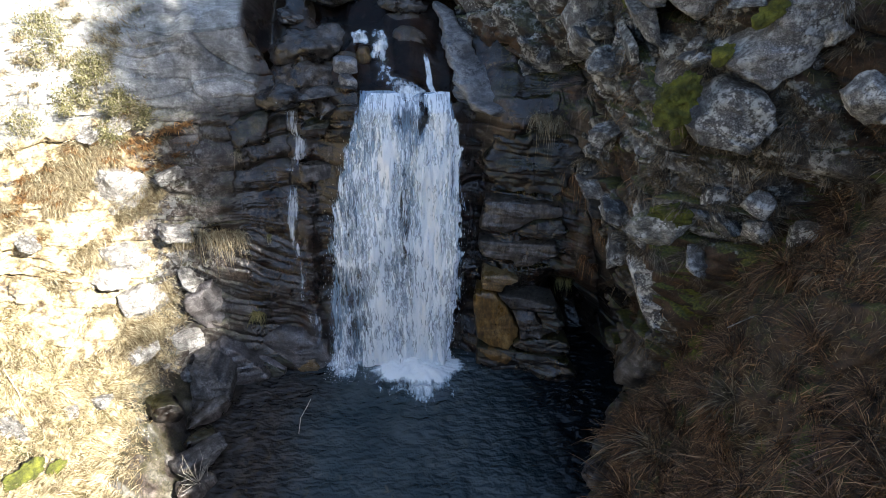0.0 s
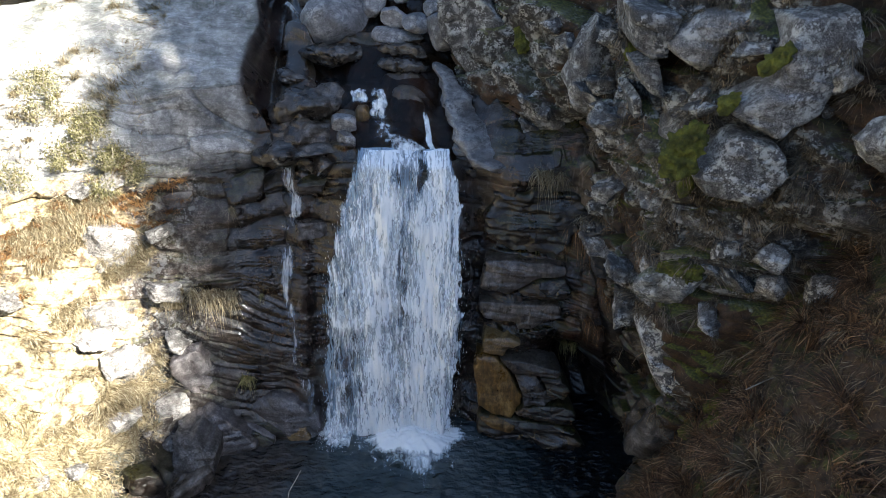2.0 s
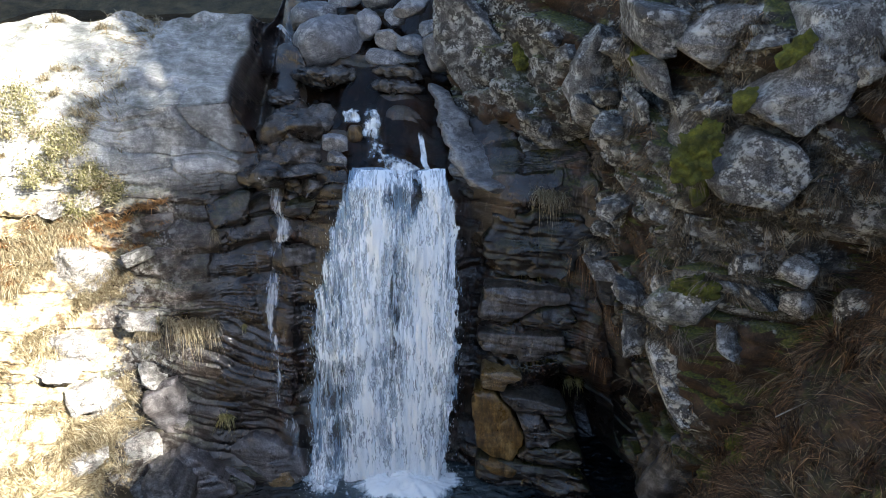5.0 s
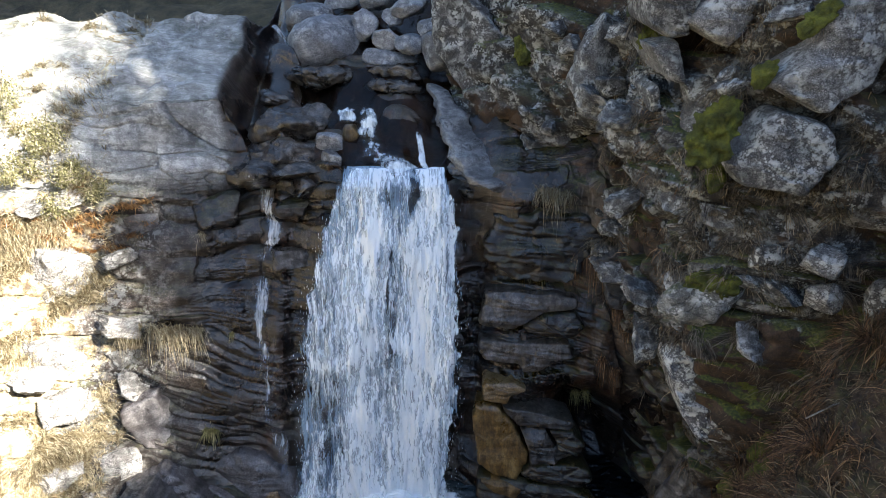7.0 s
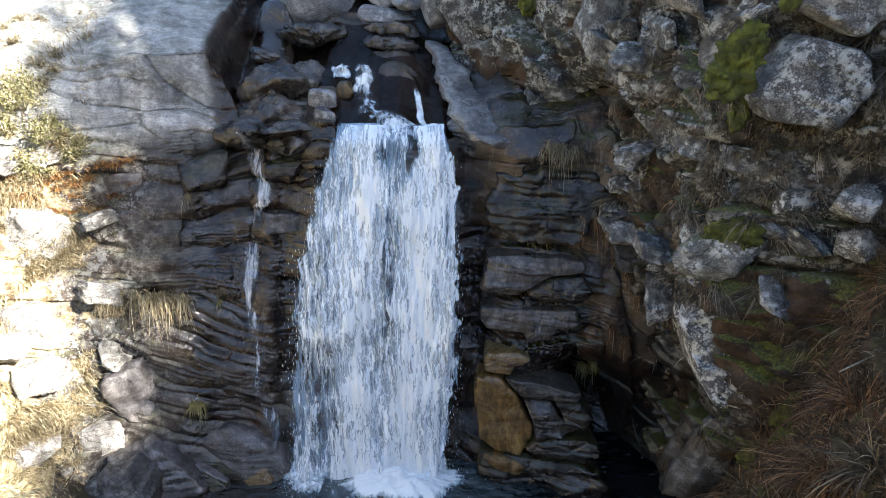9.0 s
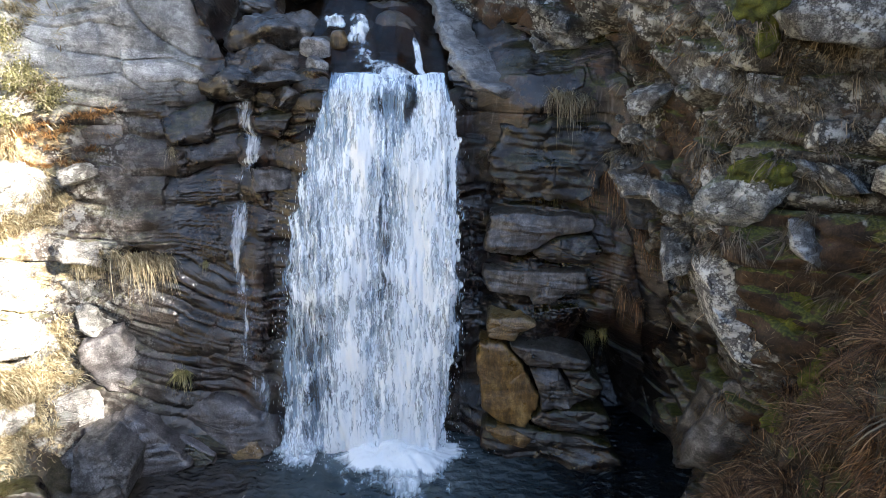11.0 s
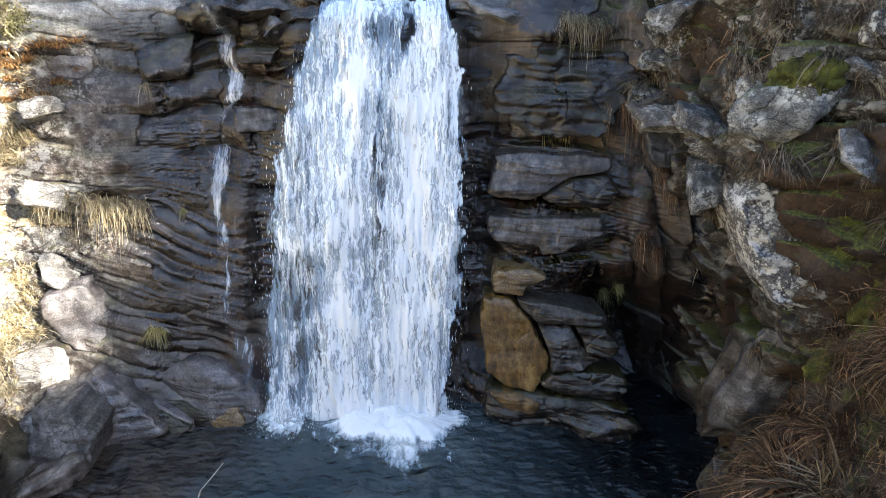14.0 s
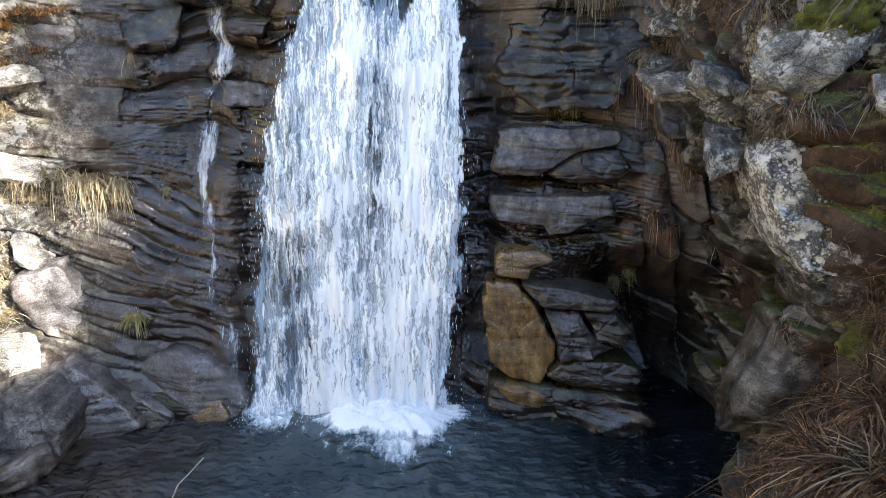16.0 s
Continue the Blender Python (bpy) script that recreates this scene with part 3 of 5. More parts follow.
# ---- right buttress ----
def buttress_x(y, z):
    upper = 3.3 + 0.33 * (14.1 - y) - 0.67 * np.clip(y - 14.0, 0, 3) + 0.33 * np.maximum(0, y - 17.0) + 0.2 * np.maximum(0, 6.2 - z) + 1.8 * np.maximum(0, 10.55 - y) + 0.12 * np.maximum(0, z - 9.5) ** 1.5
    front = 3.6 + 0.4 * z + 0.4 * (y - 8.15) + 0.38 * np.maximum(0, 7 - y)
    k = 0.5
    h = np.clip(0.5 + 0.5 * (front - upper) / k, 0, 1)
    return front * (1 - h) + upper * h - k * h * (1 - h), h


w, v = np.meshgrid(np.arange(-1.0, 15.0, 0.04), np.arange(-8.0, 20.0, 0.04), indexing="ij")
BX, up_ = buttress_x(v + 0.5 * fbm(v * 0.6, w * 0.6, 0, 3, 41), w + 0.7 * fbm(v * 0.55, w * 0.55, 0, 3, 42))
hb, rb = blocks(v, w, 1.15, 1.0, 0.7, 0.36, 43, 0.9, 0.14)
hs, rs = blocks(v, w, 0.42, 0.36, 0.4, 0.11, 44, 0.9, 0.14)
# recesses take a dark soil colour that also paints in crevice shade
joints = ease(-0.12, -0.42, hb + hs)
HB = (hb + hs) * (0.35 + 0.65 * up_) + 0.14 * fbm(v * 0.9, w * 0.9, 0, 5, 45)
XB = BX - HB + 3.0 * np.maximum(0, w - 9.5 - 6.0 * ease(6.3, 8.6, v))
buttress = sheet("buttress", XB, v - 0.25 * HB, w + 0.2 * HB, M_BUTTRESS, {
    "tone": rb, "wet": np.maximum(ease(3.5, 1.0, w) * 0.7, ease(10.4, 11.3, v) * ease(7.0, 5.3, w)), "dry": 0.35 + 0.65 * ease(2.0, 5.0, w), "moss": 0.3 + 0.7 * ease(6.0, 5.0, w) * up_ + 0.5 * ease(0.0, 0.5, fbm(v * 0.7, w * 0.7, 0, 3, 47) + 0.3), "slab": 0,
    # the joints term is soil plus painted crevice shade; the others are ground litter
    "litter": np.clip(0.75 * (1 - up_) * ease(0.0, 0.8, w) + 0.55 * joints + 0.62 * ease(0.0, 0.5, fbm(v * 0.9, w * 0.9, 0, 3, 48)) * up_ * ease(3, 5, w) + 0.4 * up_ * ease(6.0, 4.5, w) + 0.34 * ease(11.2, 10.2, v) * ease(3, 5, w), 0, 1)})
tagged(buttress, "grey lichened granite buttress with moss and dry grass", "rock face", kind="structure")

# ---- pool ----
px, py = np.meshgrid(np.arange(-7.0, 7.0, 0.05), np.arange(3.0, 13.5, 0.05), indexing="ij")
away = np.hypot(px + 0.7, py - 12.0)
wave = 0.03 * np.sin(away * 17 + 2.5 * fbm(px * 0.9, py * 0.9, 0, 2, 52)) * ease(0.8, 1.6, away) * np.exp(-away * 0.22) * (0.6 + 0.6 * fbm(px * 1.4, py * 1.4, 0, 2, 53))
# the last-but-one mask darkens the water's colour where the cave shades it
pool = sheet("water", px, py, wave + 0.05 * fbm(px * 2.6, py * 2.1, 0, 2, 51, 0.45), M_POOL, {"cave_shade": ease(1.0, 3.2, px + 0.3 * (py - 10.5) + 0.4 * fbm(px * 0.7, py * 0.7, 0, 3, 56)), "shallow": ease(-2.4, -4.6, px + 0.3 * fbm(px * 0.8, py * 0.8, 0, 3, 54)) * ease(13.0, 11.0, py)})
tagged(pool, "dark rippled plunge pool below the waterfall", "pool", kind="structure")
qx, qy = np.meshgrid(np.arange(-8.0, 8.0, 0.5), np.arange(-30.0, 3.05, 0.5), indexing="ij")
tagged(sheet("water", qx, qy, 0 * qx, M_POOL), "dark water flowing out of the pool", "stream", kind="structure")
gx, gy = np.meshgrid(np.linspace(-400, 400, 60), np.linspace(-400, 400, 60), indexing="ij")
ground = sheet("ground", gx, gy, -1.6 + 0 * gx, M_FAR)
tagged(ground, "dark wooded ground far around the gorge", "ground", kind="structure")


# ---- waterfall ----
def fall_edges(z):
    """Left and right edge of the falling water at a height."""
    zs = (0.0, 0.4, 1.6, 3.2, 4.3, 5.3, 6.3, 6.8, 7.15)
    return np.interp(z, zs, (-3.2, -3.18, -3.12, -3.03, -2.94, -2.72, -2.38, -2.18, -2.02)), np.interp(z, zs, (0.33, 0.35, 0.45, 0.57, 0.6, 0.53, 0.46, 0.36, 0.16))


def curtain(name, s0, s1, proud, seed, mat_, ridge, thick, z0=-0.05, z1=7.1):
    nz, ns = 340, 220
    zz, ss = np.meshgrid(np.linspace(z1, z0, nz), np.linspace(s0 - 0.03, s1 + 0.03, ns), indexing="ij")
    l, r = fall_edges(zz)
    t = np.clip((7.1 - zz) / 7.1, 0, 1)
    x = l + (r - l) * ss
    over_ = np.maximum(zz - 6.86, 0)
    zz = zz + 0.03 * fbm(x * 2.2, x * 0, 0, 3, seed) * ease(6.2, 7.0, zz)
    fray = 0.03 * fbm(x * 9, zz * 3.5, 0, 4, seed) + 0.018 * fbm(x * 3, zz * 1.2, 0, 3, seed + 1)
    edge = np.minimum(ease(-0.01, 0.07, ss - s0 + fray), ease(-0.01, 0.06, s1 - ss + fray))
    y = face_y(x, zz) - proud - 0.25 * np.sin(t * np.pi) ** 0.7 - 0.06 * np.sin(ss * np.pi) + 0.6 * over_ + 4.0 * over_**2
    y = y - (ridge * fbm(x * 7, zz * 1.1, 0, 4, seed + 3) + ridge * 1.4 * fbm(x * 2.2, zz * 0.5, 0, 2, seed + 9)) * ease(0, 0.12, t) * edge
    th = thick(ss, t) * (0.4 + 0.6 * edge) - 0.3 * (1 - edge) + 0.04 * ease(0.05, 0.0, t)
    return sheet(name, x, y, zz, mat_, {"u": x, "v": zz + 0.2 * y, "thick": th})


fall = tagged(new("waterfall"), "white waterfall streaming down a dark rock face", "waterfall")
fall.location = (-1.4, 12.2, 0)


def under(ob, parent, label=""):
    ob.parent = parent
    ob.matrix_parent_inverse = parent.matrix_basis.inverted()
    if label:
        ob["label"] = label
    return ob


def stripes(ss, t):
    """How dense the water is across (ss) and down (t) the fall: two heavy columns, thin places, bursts on ledges."""
    ledge = sum(a * np.exp(-((t - c - 0.04 * np.sin(ss * f)) / 0.03) ** 2) for a, c, f in ((0.1, 0.5, 9), (0.1, 0.74, 13), (0.1, 0.2, 11)))
    heavy = 0.12 * np.exp(-((ss - 0.36 - 0.05 * t) / 0.09) ** 2) + 0.13 * np.exp(-((ss - 0.76) / 0.14) ** 2)
    mid = 0.1 * np.exp(-((ss - 0.55) / 0.08) ** 2) * ease(0.08, 0.2, t) * ease(0.8, 0.45, t)
    side = 0.05 * ease(0.26, 0.08, ss) * ease(0.08, 0.25, t) + 0.16 * np.exp(-((ss - 0.22) / 0.09) ** 2) * ease(0.5, 0.7, t)
    notch = 0.33 * np.exp(-((ss - 0.665 - 0.03 * np.sin(t * 40)) / 0.045) ** 2) * ease(0.17, 0.05, t)
    rock_ = 0.2 * np.exp(-((ss - 0.5) / 0.2) ** 2 - ((t - 0.06) / 0.035) ** 2)
    return 0.61 + heavy + ledge - mid - side - notch - rock_ + 0.16 * ease(0.8, 1.0, t)


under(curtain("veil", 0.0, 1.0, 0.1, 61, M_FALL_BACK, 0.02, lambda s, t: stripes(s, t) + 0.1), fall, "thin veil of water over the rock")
under(curtain("curtain", 0.0, 1.0, 0.2, 62, M_FALL, 0.06, lambda s, t: stripes(s, t)), fall)
under(curtain("curtain", 0.02, 0.98, 0.3, 63, M_FALL_FRONT, 0.08, lambda s, t: stripes(s, t) - 0.04), fall)


def spray(name, count, seed, place, long_, parent, label):
    """Loose drops torn off the water, each a small stretched bead."""
    rs = np.random.RandomState(seed)
    vs, fs = [], []
    for k in range(count):
        c = place(rs)
        r, l = 0.0025 + 0.006 * rs.uniform() ** 3, rs.uniform(*long_)
        o = len(vs)
        vs += [(c[0] + r, c[1], c[2]), (c[0], c[1] - r, c[2]), (c[0] - r, c[1], c[2]), (c[0], c[1] + r, c[2]), (c[0], c[1], c[2] + l), (c[0], c[1], c[2] - l * 0.6)]
        fs += [(o + i, o + (i + 1) % 4, o + 4) for i in range(4)] + [(o + (i + 1) % 4, o + i, o + 5) for i in range(4)]
    return under(tagged(new(name, mesh_of(name, vs, fs, M_DROPS, True)), label, kind="stuff"), parent)


def beside(rs):
    """A place just off one edge of the fall, or before its face."""
    z = rs.uniform(0.1, 6.7)
    l, r = (float(a) for a in fall_edges(z))
    q = rs.uniform()
    x = l + 0.22 - abs(rs.normal(0, 0.13)) if q < 0.4 else r - 0.22 + abs(rs.normal(0, 0.13)) if q < 0.8 else rs.uniform(l, r)
    return x, float(face_y(x, z)) - 0.5 - 0.2 * math.sin(math.pi * z / 7) + rs.normal(0, 0.08), z


def splash(rs):
    """A place in the burst of drops over the foot of the fall."""
    x = rs.normal(-0.65, 0.55) if rs.uniform() < 0.75 else rs.normal(-2.7, 0.35)
    return x, 11.75 + rs.normal(0, 0.22), abs(rs.normal(0.1, 0.3 if x > -1.8 else 0.15)) + 0.05


n_ = Nodes("water_drops")
M_DROPS = n_.done(n_.principled(Base_Color=n_.ramp(n_.island(), [(0.0, (0.5, 0.6, 0.68)), (1.0, (0.9, 0.95, 0.98))]), Roughness=0.3))
spray("spray", 550, 65, beside, (0.02, 0.06), fall, "drops of white spray along the falling water")
spray("splash", 1300, 66, splash, (0.012, 0.03), fall, "drops bursting up from the foot of the fall")



# ---- running water above the lip ----
def stream_material():
    n = Nodes("stream_water")
    p = n.place("Position", (1.6, 0.8, 0.8))
    h = n.noise(p, 3.5, 4, 0.55, 0.8)
    clear = n.add("ShaderNodeBsdfTransparent")
    n.put(clear.inputs["Color"], n.ramp(n.noise(p, 1.0, 3), [(0.35, (0.3, 0.2, 0.13)), (0.7, (0.6, 0.45, 0.32))]))
    gl = n.add("ShaderNodeBsdfGlossy")
    gl.inputs["Roughness"].default_value = 0.07
    nor = n.bump(h, 0.06, 0.7)
    n.put(gl.inputs["Normal"], nor)
    fr = n.add("ShaderNodeFresnel")
    fr.inputs["IOR"].default_value = 1.33
    n.put(fr.inputs["Normal"], nor)
    mx = n.add("ShaderNodeMixShader")
    n.put(mx.inputs[0], fr.outputs[0])
    n.put(mx.inputs[1], clear.outputs[0])
    n.put(mx.inputs[2], gl.outputs[0])
    return n.done(mx.outputs[0])


M_STREAM_WATER = stream_material()
i0, i1 = np.searchsorted(U[:, 0], (-4.45, 1.0))
sx, sv_ = U[i0:i1:3, ::2], V[i0:i1:3, ::2]
keep = (V[0, ::2] > 6.6)
so = np.maximum(sv_ - R[i0:i1:3, ::2], 0)
step_ = 0.03 * np.sin(so * 4.2 + 0.6 * sx) * ease(0.1, 0.6, so)
lip_ = ease(-2.0, -2.25, sx) + ease(0.12, 0.35, sx)
stream = sheet("water", sx[:, keep], (YB[i0:i1:3, ::2] - 0.03)[:, keep], (ZB[i0:i1:3, ::2] - 0.3 * ease(-0.5, 0.4, sv_ - R[i0:i1:3, ::2]) + 0.08 + step_ - 0.8 * lip_ * ease(0.9, 0.2, so))[:, keep], M_STREAM_WATER)
bx, by = np.meshgrid(np.arange(-16, -3.4, 0.2), np.arange(17.6, 30, 0.2), indexing="ij")
tagged(sheet("water", bx, by, 8.55 + 0.02 * fbm(bx * 2, by * 2, 0, 3, 55), M_STREAM_WATER), "dark still water behind the slab", "stream", kind="structure")
tagged(stream, "dark clear stream sliding over rock to the lip", "stream", kind="structure")


def water_at(x, up):
    """Place of the stream's surface, by the way across and the way up the rock."""
    r_ = np.interp(x, U_AXIS, R[:, 0])
    o_ = np.maximum(up - r_, 0)
    f_ = np.sqrt(o_**2 + 0.09) - 0.3
    yy = face_y(x, np.minimum(up, r_)) + f_ * 0.87 + 0.25 * o_ * lean(x) * np.exp(-o_)
    return yy - 0.03, np.minimum(up, r_) + f_ * rim_slope(x) - 0.3 * ease(-0.5, 0.4, up - r_) + 0.08 + 0.03 * np.sin(o_ * 4.2 + 0.6 * x) * ease(0.1, 0.6, o_)


def lowest(A, sign):
    """The outermost of each place's neighbours, so that a film of water clears the bumps."""
    out = sign * A
    for ax in (0, 1):
        out = np.minimum.reduce([np.roll(out, k, ax) for k in range(-6, 7)])
    return sign * out


Y_OUT = lowest(Y_C, 1)


def ribbon(name, line, material, seed, thick, parent, lift=0.02, bulge=0.03):
    """Running water along a line of (across, up the rock, width) on the cliff's own surface."""
    line = np.array(line, float)
    n = 200
    s_ = np.linspace(0, len(line) - 1, n)
    c, b_, wd = (np.interp(s_, np.arange(len(line)), line[:, k]) for k in range(3))
    c = c + 0.05 * fbm(s_ * 1.1, s_ * 0, 0, 3, seed)
    a = np.linspace(-0.5, 0.5, 26)
    uu = c[:, None] + wd[:, None] * a[None]
    vv = b_[:, None] + 0 * uu
    y, z = water_at(uu, vv)
    rise = lift + bulge * np.cos(a * np.pi)[None] * np.sin(np.linspace(0, np.pi, n))[:, None] * (1 + 0.5 * fbm(uu * 9, vv * 9, 0, 3, seed + 1))
    y, z = y - 0.4 * rise, z + rise
    th = thick * ease(0.5, 0.2, np.abs(a))[None] * (0.95 + 0.25 * fbm(s_ * 1.7, s_ * 0, 2, 3, seed)[:, None])
    th = (th + 0.22 * fbm(uu * 8, vv * 6, 0, 3, seed + 2)) * ease(0, 70, np.arange(n))[:, None] * ease(n - 1, n - 70, np.arange(n))[:, None]
    return under(sheet(name, uu, y, z, material, {"u": uu, "v": vv, "thick": np.clip(th, 0, 1)}), parent)


M_CHUTE = falling_water("chute_water", 0.4, 0.72, 20.0, 9.0, 0.7, (0.2, 0.28, 0.36), most=0.95)
M_RILL = falling_water("rill_water", 0.43, 0.7, 34.0, 6.0, 0.55, (0.22, 0.27, 0.35), (0.8, 0.84, 0.88), 0.8)
cascade = tagged(new("cascade"), "small white cascades in the stream above the lip", "cascade")
cascade.location = (-1.4, 15.6, 7.4)
rill = tagged(new("rill"), "thin white rill trickling down dark rock", "rill")
rill.location = (-3.7, 12.2, 0)
bpy.context.view_layer.update()
RIM = 6.95
for k_, line, th_ in ((81, [(-1.62, 2.75, 0.3), (-1.6, 2.3, 0.55), (-1.56, 1.8, 0.6), (-1.5, 1.3, 0.6)], 0.8), (87, [(-1.56, 1.9, 0.5), (-1.45, 1.3, 0.7), (-1.2, 0.7, 1.2)], 0.42),
                     (82, [(-2.1, 2.6, 0.4), (-2.06, 2.3, 0.6), (-2.0, 1.85, 0.5)], 0.72),
                     (83, [(-1.35, 1.3, 0.7), (-0.85, 0.7, 1.3), (-0.8, -0.1, 1.4)], 0.66),
                     (84, [(-0.42, 2.2, 0.12), (-0.38, 1.6, 0.2), (-0.3, 0.9, 0.22), (-0.2, 0.35, 0.34), (-0.1, -0.25, 0.9)], 0.85),
                     (85, [(-4.1, 4.9, 0.5), (-3.95, 4.4, 0.6)], 0.78), (86, [(-4.0, 3.1, 0.3), (-3.6, 2.75, 0.4), (-3.1, 2.6, 0.35)], 0.6)):
    ribbon("chute", [(x_, RIM + o_, w_) for x_, o_, w_ in line], M_CHUTE, k_, th_, cascade, 0.05, 0.12 if k_ in (81, 82) else 0.04)

# ---- foam at the foot of the fall ----
def foam_patch(name, cx, cy, rx, ry, height, seed, th, parent):
    rr, aa = np.meshgrid(np.linspace(0.0, 1.0, 60), np.linspace(0, 2 * np.pi, 120), indexing="ij")
    wob = 1 + 0.28 * fbm(np.cos(aa) * 2.5, np.sin(aa) * 2.5, 0, 4, seed)
    x, y = cx + rx * rr * wob * np.cos(aa), cy + ry * rr * wob * np.sin(aa)
    z = 0.03 + height * (1 - rr**1.5) * (0.7 + 0.4 * fbm(x * 2.6, y * 2.6, 0, 3, seed + 1, 0.5)) + 0.015 * fbm(x * 6, y * 6, 0, 2, seed)
    return under(sheet(name, x, y, z, M_FOAM, {"u": x, "v": y, "thick": np.clip(th * (1.15 - rr**1.3), 0, 1)}), parent)


foam = tagged(new("foam"), "churning white foam where the waterfall meets the pool", "foam")
foam.location = (-0.7, 11.8, 0)
bpy.context.view_layer.update()
foam_patch("foam_mound", -0.65, 11.85, 1.4, 0.66, 0.42, 91, 1.5, foam)
foam_patch("foam_sheet", -0.65, 11.4, 1.5, 1.05, 0.08, 92, 0.62, foam)
foam_patch("foam_mound", -2.75, 12.05, 0.75, 0.42, 0.16, 93, 0.9, foam)
foam_patch("foam_sheet", -2.7, 11.85, 1.0, 0.6, 0.04, 94, 0.66, foam)
rs_ = np.random.RandomState(98)
for k in range(7):
    foam_patch("foam_sheet", -1.7 + 0.33 * k, rs_.uniform(11.0, 11.25), rs_.uniform(0.14, 0.26), rs_.uniform(0.25, 0.5), 0.03, 700 + k, rs_.uniform(0.36, 0.48), foam)
foam_patch("foam_sheet", -0.6, 10.95, 0.6, 0.6, 0.04, 95, 0.5, foam)
foam_patch("foam_sheet", -1.5, 11.5, 1.2, 0.6, 0.03, 96, 0.42, foam)
# ---- wooded hillside that keeps the gorge in shade ----
def shade_line(y):
    """The skyline of the sunward hill, 22 m off."""
    return np.interp(y, (-30, -9, -5.2, -3.7, -2.4, -1, -0.4, 0, 0.7, 1.5, 2.5, 6, 12, 40), (18, 20, 23.8, 24.6, 24.2, 23.5, 24.0, 25.5, 28.8, 31.3, 33, 39, 46, 55))


hx, hy = np.meshgrid(np.concatenate([np.arange(7.5, 24, 0.5), np.linspace(24, 60, 20)]), np.linspace(-60, 70, 300), indexing="ij")
hill = sheet("hillside", hx, hy, 9 * ease(6.5, 11, hx) + 4 * ease(11, 18, hx) + (shade_line(hy) - 13.0) * ease(18.5, 21.8, hx) + 0.8 * fbm(hx * 0.2, hy * 0.2, 0, 3, 71) * ease(20, 12, hx), M_FAR)
tagged(hill, "steep wooded hillside above the gorge", "hillside", kind="structure")


# invented hill, never in view: its height limits level sky light on the gorge
far_x, far_y = np.meshgrid(np.linspace(-80, 60, 90), np.linspace(-70, -16, 50), indexing="ij")
valley = sheet("added_hillside_behind", far_x, far_y, -1.5 + 29 * ease(-17, -42, far_y) + fbm(far_x * 0.15, far_y * 0.15, 0, 3, 72), M_FAR)
tagged(valley, "unseen hillside added down the valley to block low sky light", "hillside", kind="structure")
upx, upy = np.meshgrid(np.linspace(-60, 40, 90), np.linspace(24, 80, 60), indexing="ij")
upper_bank = sheet("hillside_above", upx, upy, 8.2 + 14 * ease(25, 50, upy) + 0.5 * fbm(upx * 0.4, upy * 0.4, 0, 4, 73), M_FAR)
tagged(upper_bank, "dark wooded bank behind the stream", "hillside", kind="structure")


def branch(a, b, ra, rb, sides=6):
    a, b = Vector(a), Vector(b)
    q = (b - a).to_track_quat("Z", "Y")
    vs, fs = [], []
    for p, r in ((a, ra), (b, rb)):
        vs += [p + q @ Vector((r * math.cos(2 * math.pi * i / sides), r * math.sin(2 * math.pi * i / sides), 0)) for i in range(sides)]
    fs += [(i, (i + 1) % sides, sides + (i + 1) % sides, sides + i) for i in range(sides)] + [tuple(range(sides, 2 * sides))]
    return vs, fs


def join(parts_):
    vs, fs = [], []
    for v_, f_ in parts_:
        o = len(vs)
        vs += v_
        fs += [tuple(i + o for i in f) for f in f_]
    return vs, fs


M_BARK = soil_material("bark", (0.03, 0.024, 0.018), (0.07, 0.058, 0.045), (0.13, 0.11, 0.09))


def tree(seed, height):
    """A slender birch with thin limbs, twigs and small leaves."""
    rng = random.Random(seed)
    base = tagged(new("tree"), "slender thin-leaved tree on the hillside", "tree", "trees on the hillside")
    limbs = [branch((0, 0, -0.6), (0.1, 0.05, height * 0.55), 0.1, 0.06), branch((0.1, 0.05, height * 0.55), (0, 0, height), 0.06, 0.015)]
    vs, fs = [], []
    for i in range(46):
        z = height * rng.uniform(0.12, 0.97)
        a, l = rng.uniform(0, 6.28), (1.1 - z / height) * height * 0.15 + 0.45
        tip = Vector((l * math.cos(a), l * math.sin(a), z + 0.6 * l))
        foot_ = Vector((0, 0, z - 0.2))
        limbs.append(branch(foot_, tip, 0.025, 0.008, 4))
        for k in range(30):
            c = foot_.lerp(tip, rng.uniform(0.3, 1.1)) + Vector([rng.gauss(0, 0.12) for _ in range(3)])
            e = Euler([rng.uniform(0, 6.28) for _ in range(3)]).to_matrix()
            r = rng.uniform(0.035, 0.075)
            o = len(vs)
            vs += [c + e @ Vector(q) * r for q in ((-1, 0, 0), (0, -0.6, 0.1), (1, 0, 0), (0, 0.6, 0.1))]
            fs.append((o, o + 1, o + 2, o + 3))
    t_ = new("trunk", mesh_of("trunk", *join(limbs), M_BARK, True))
    c_ = new("crown", mesh_of("crown", vs, fs, M_LEAF))
    t_.parent = c_.parent = base
    return base


rng = random.Random(5)
kinds = []
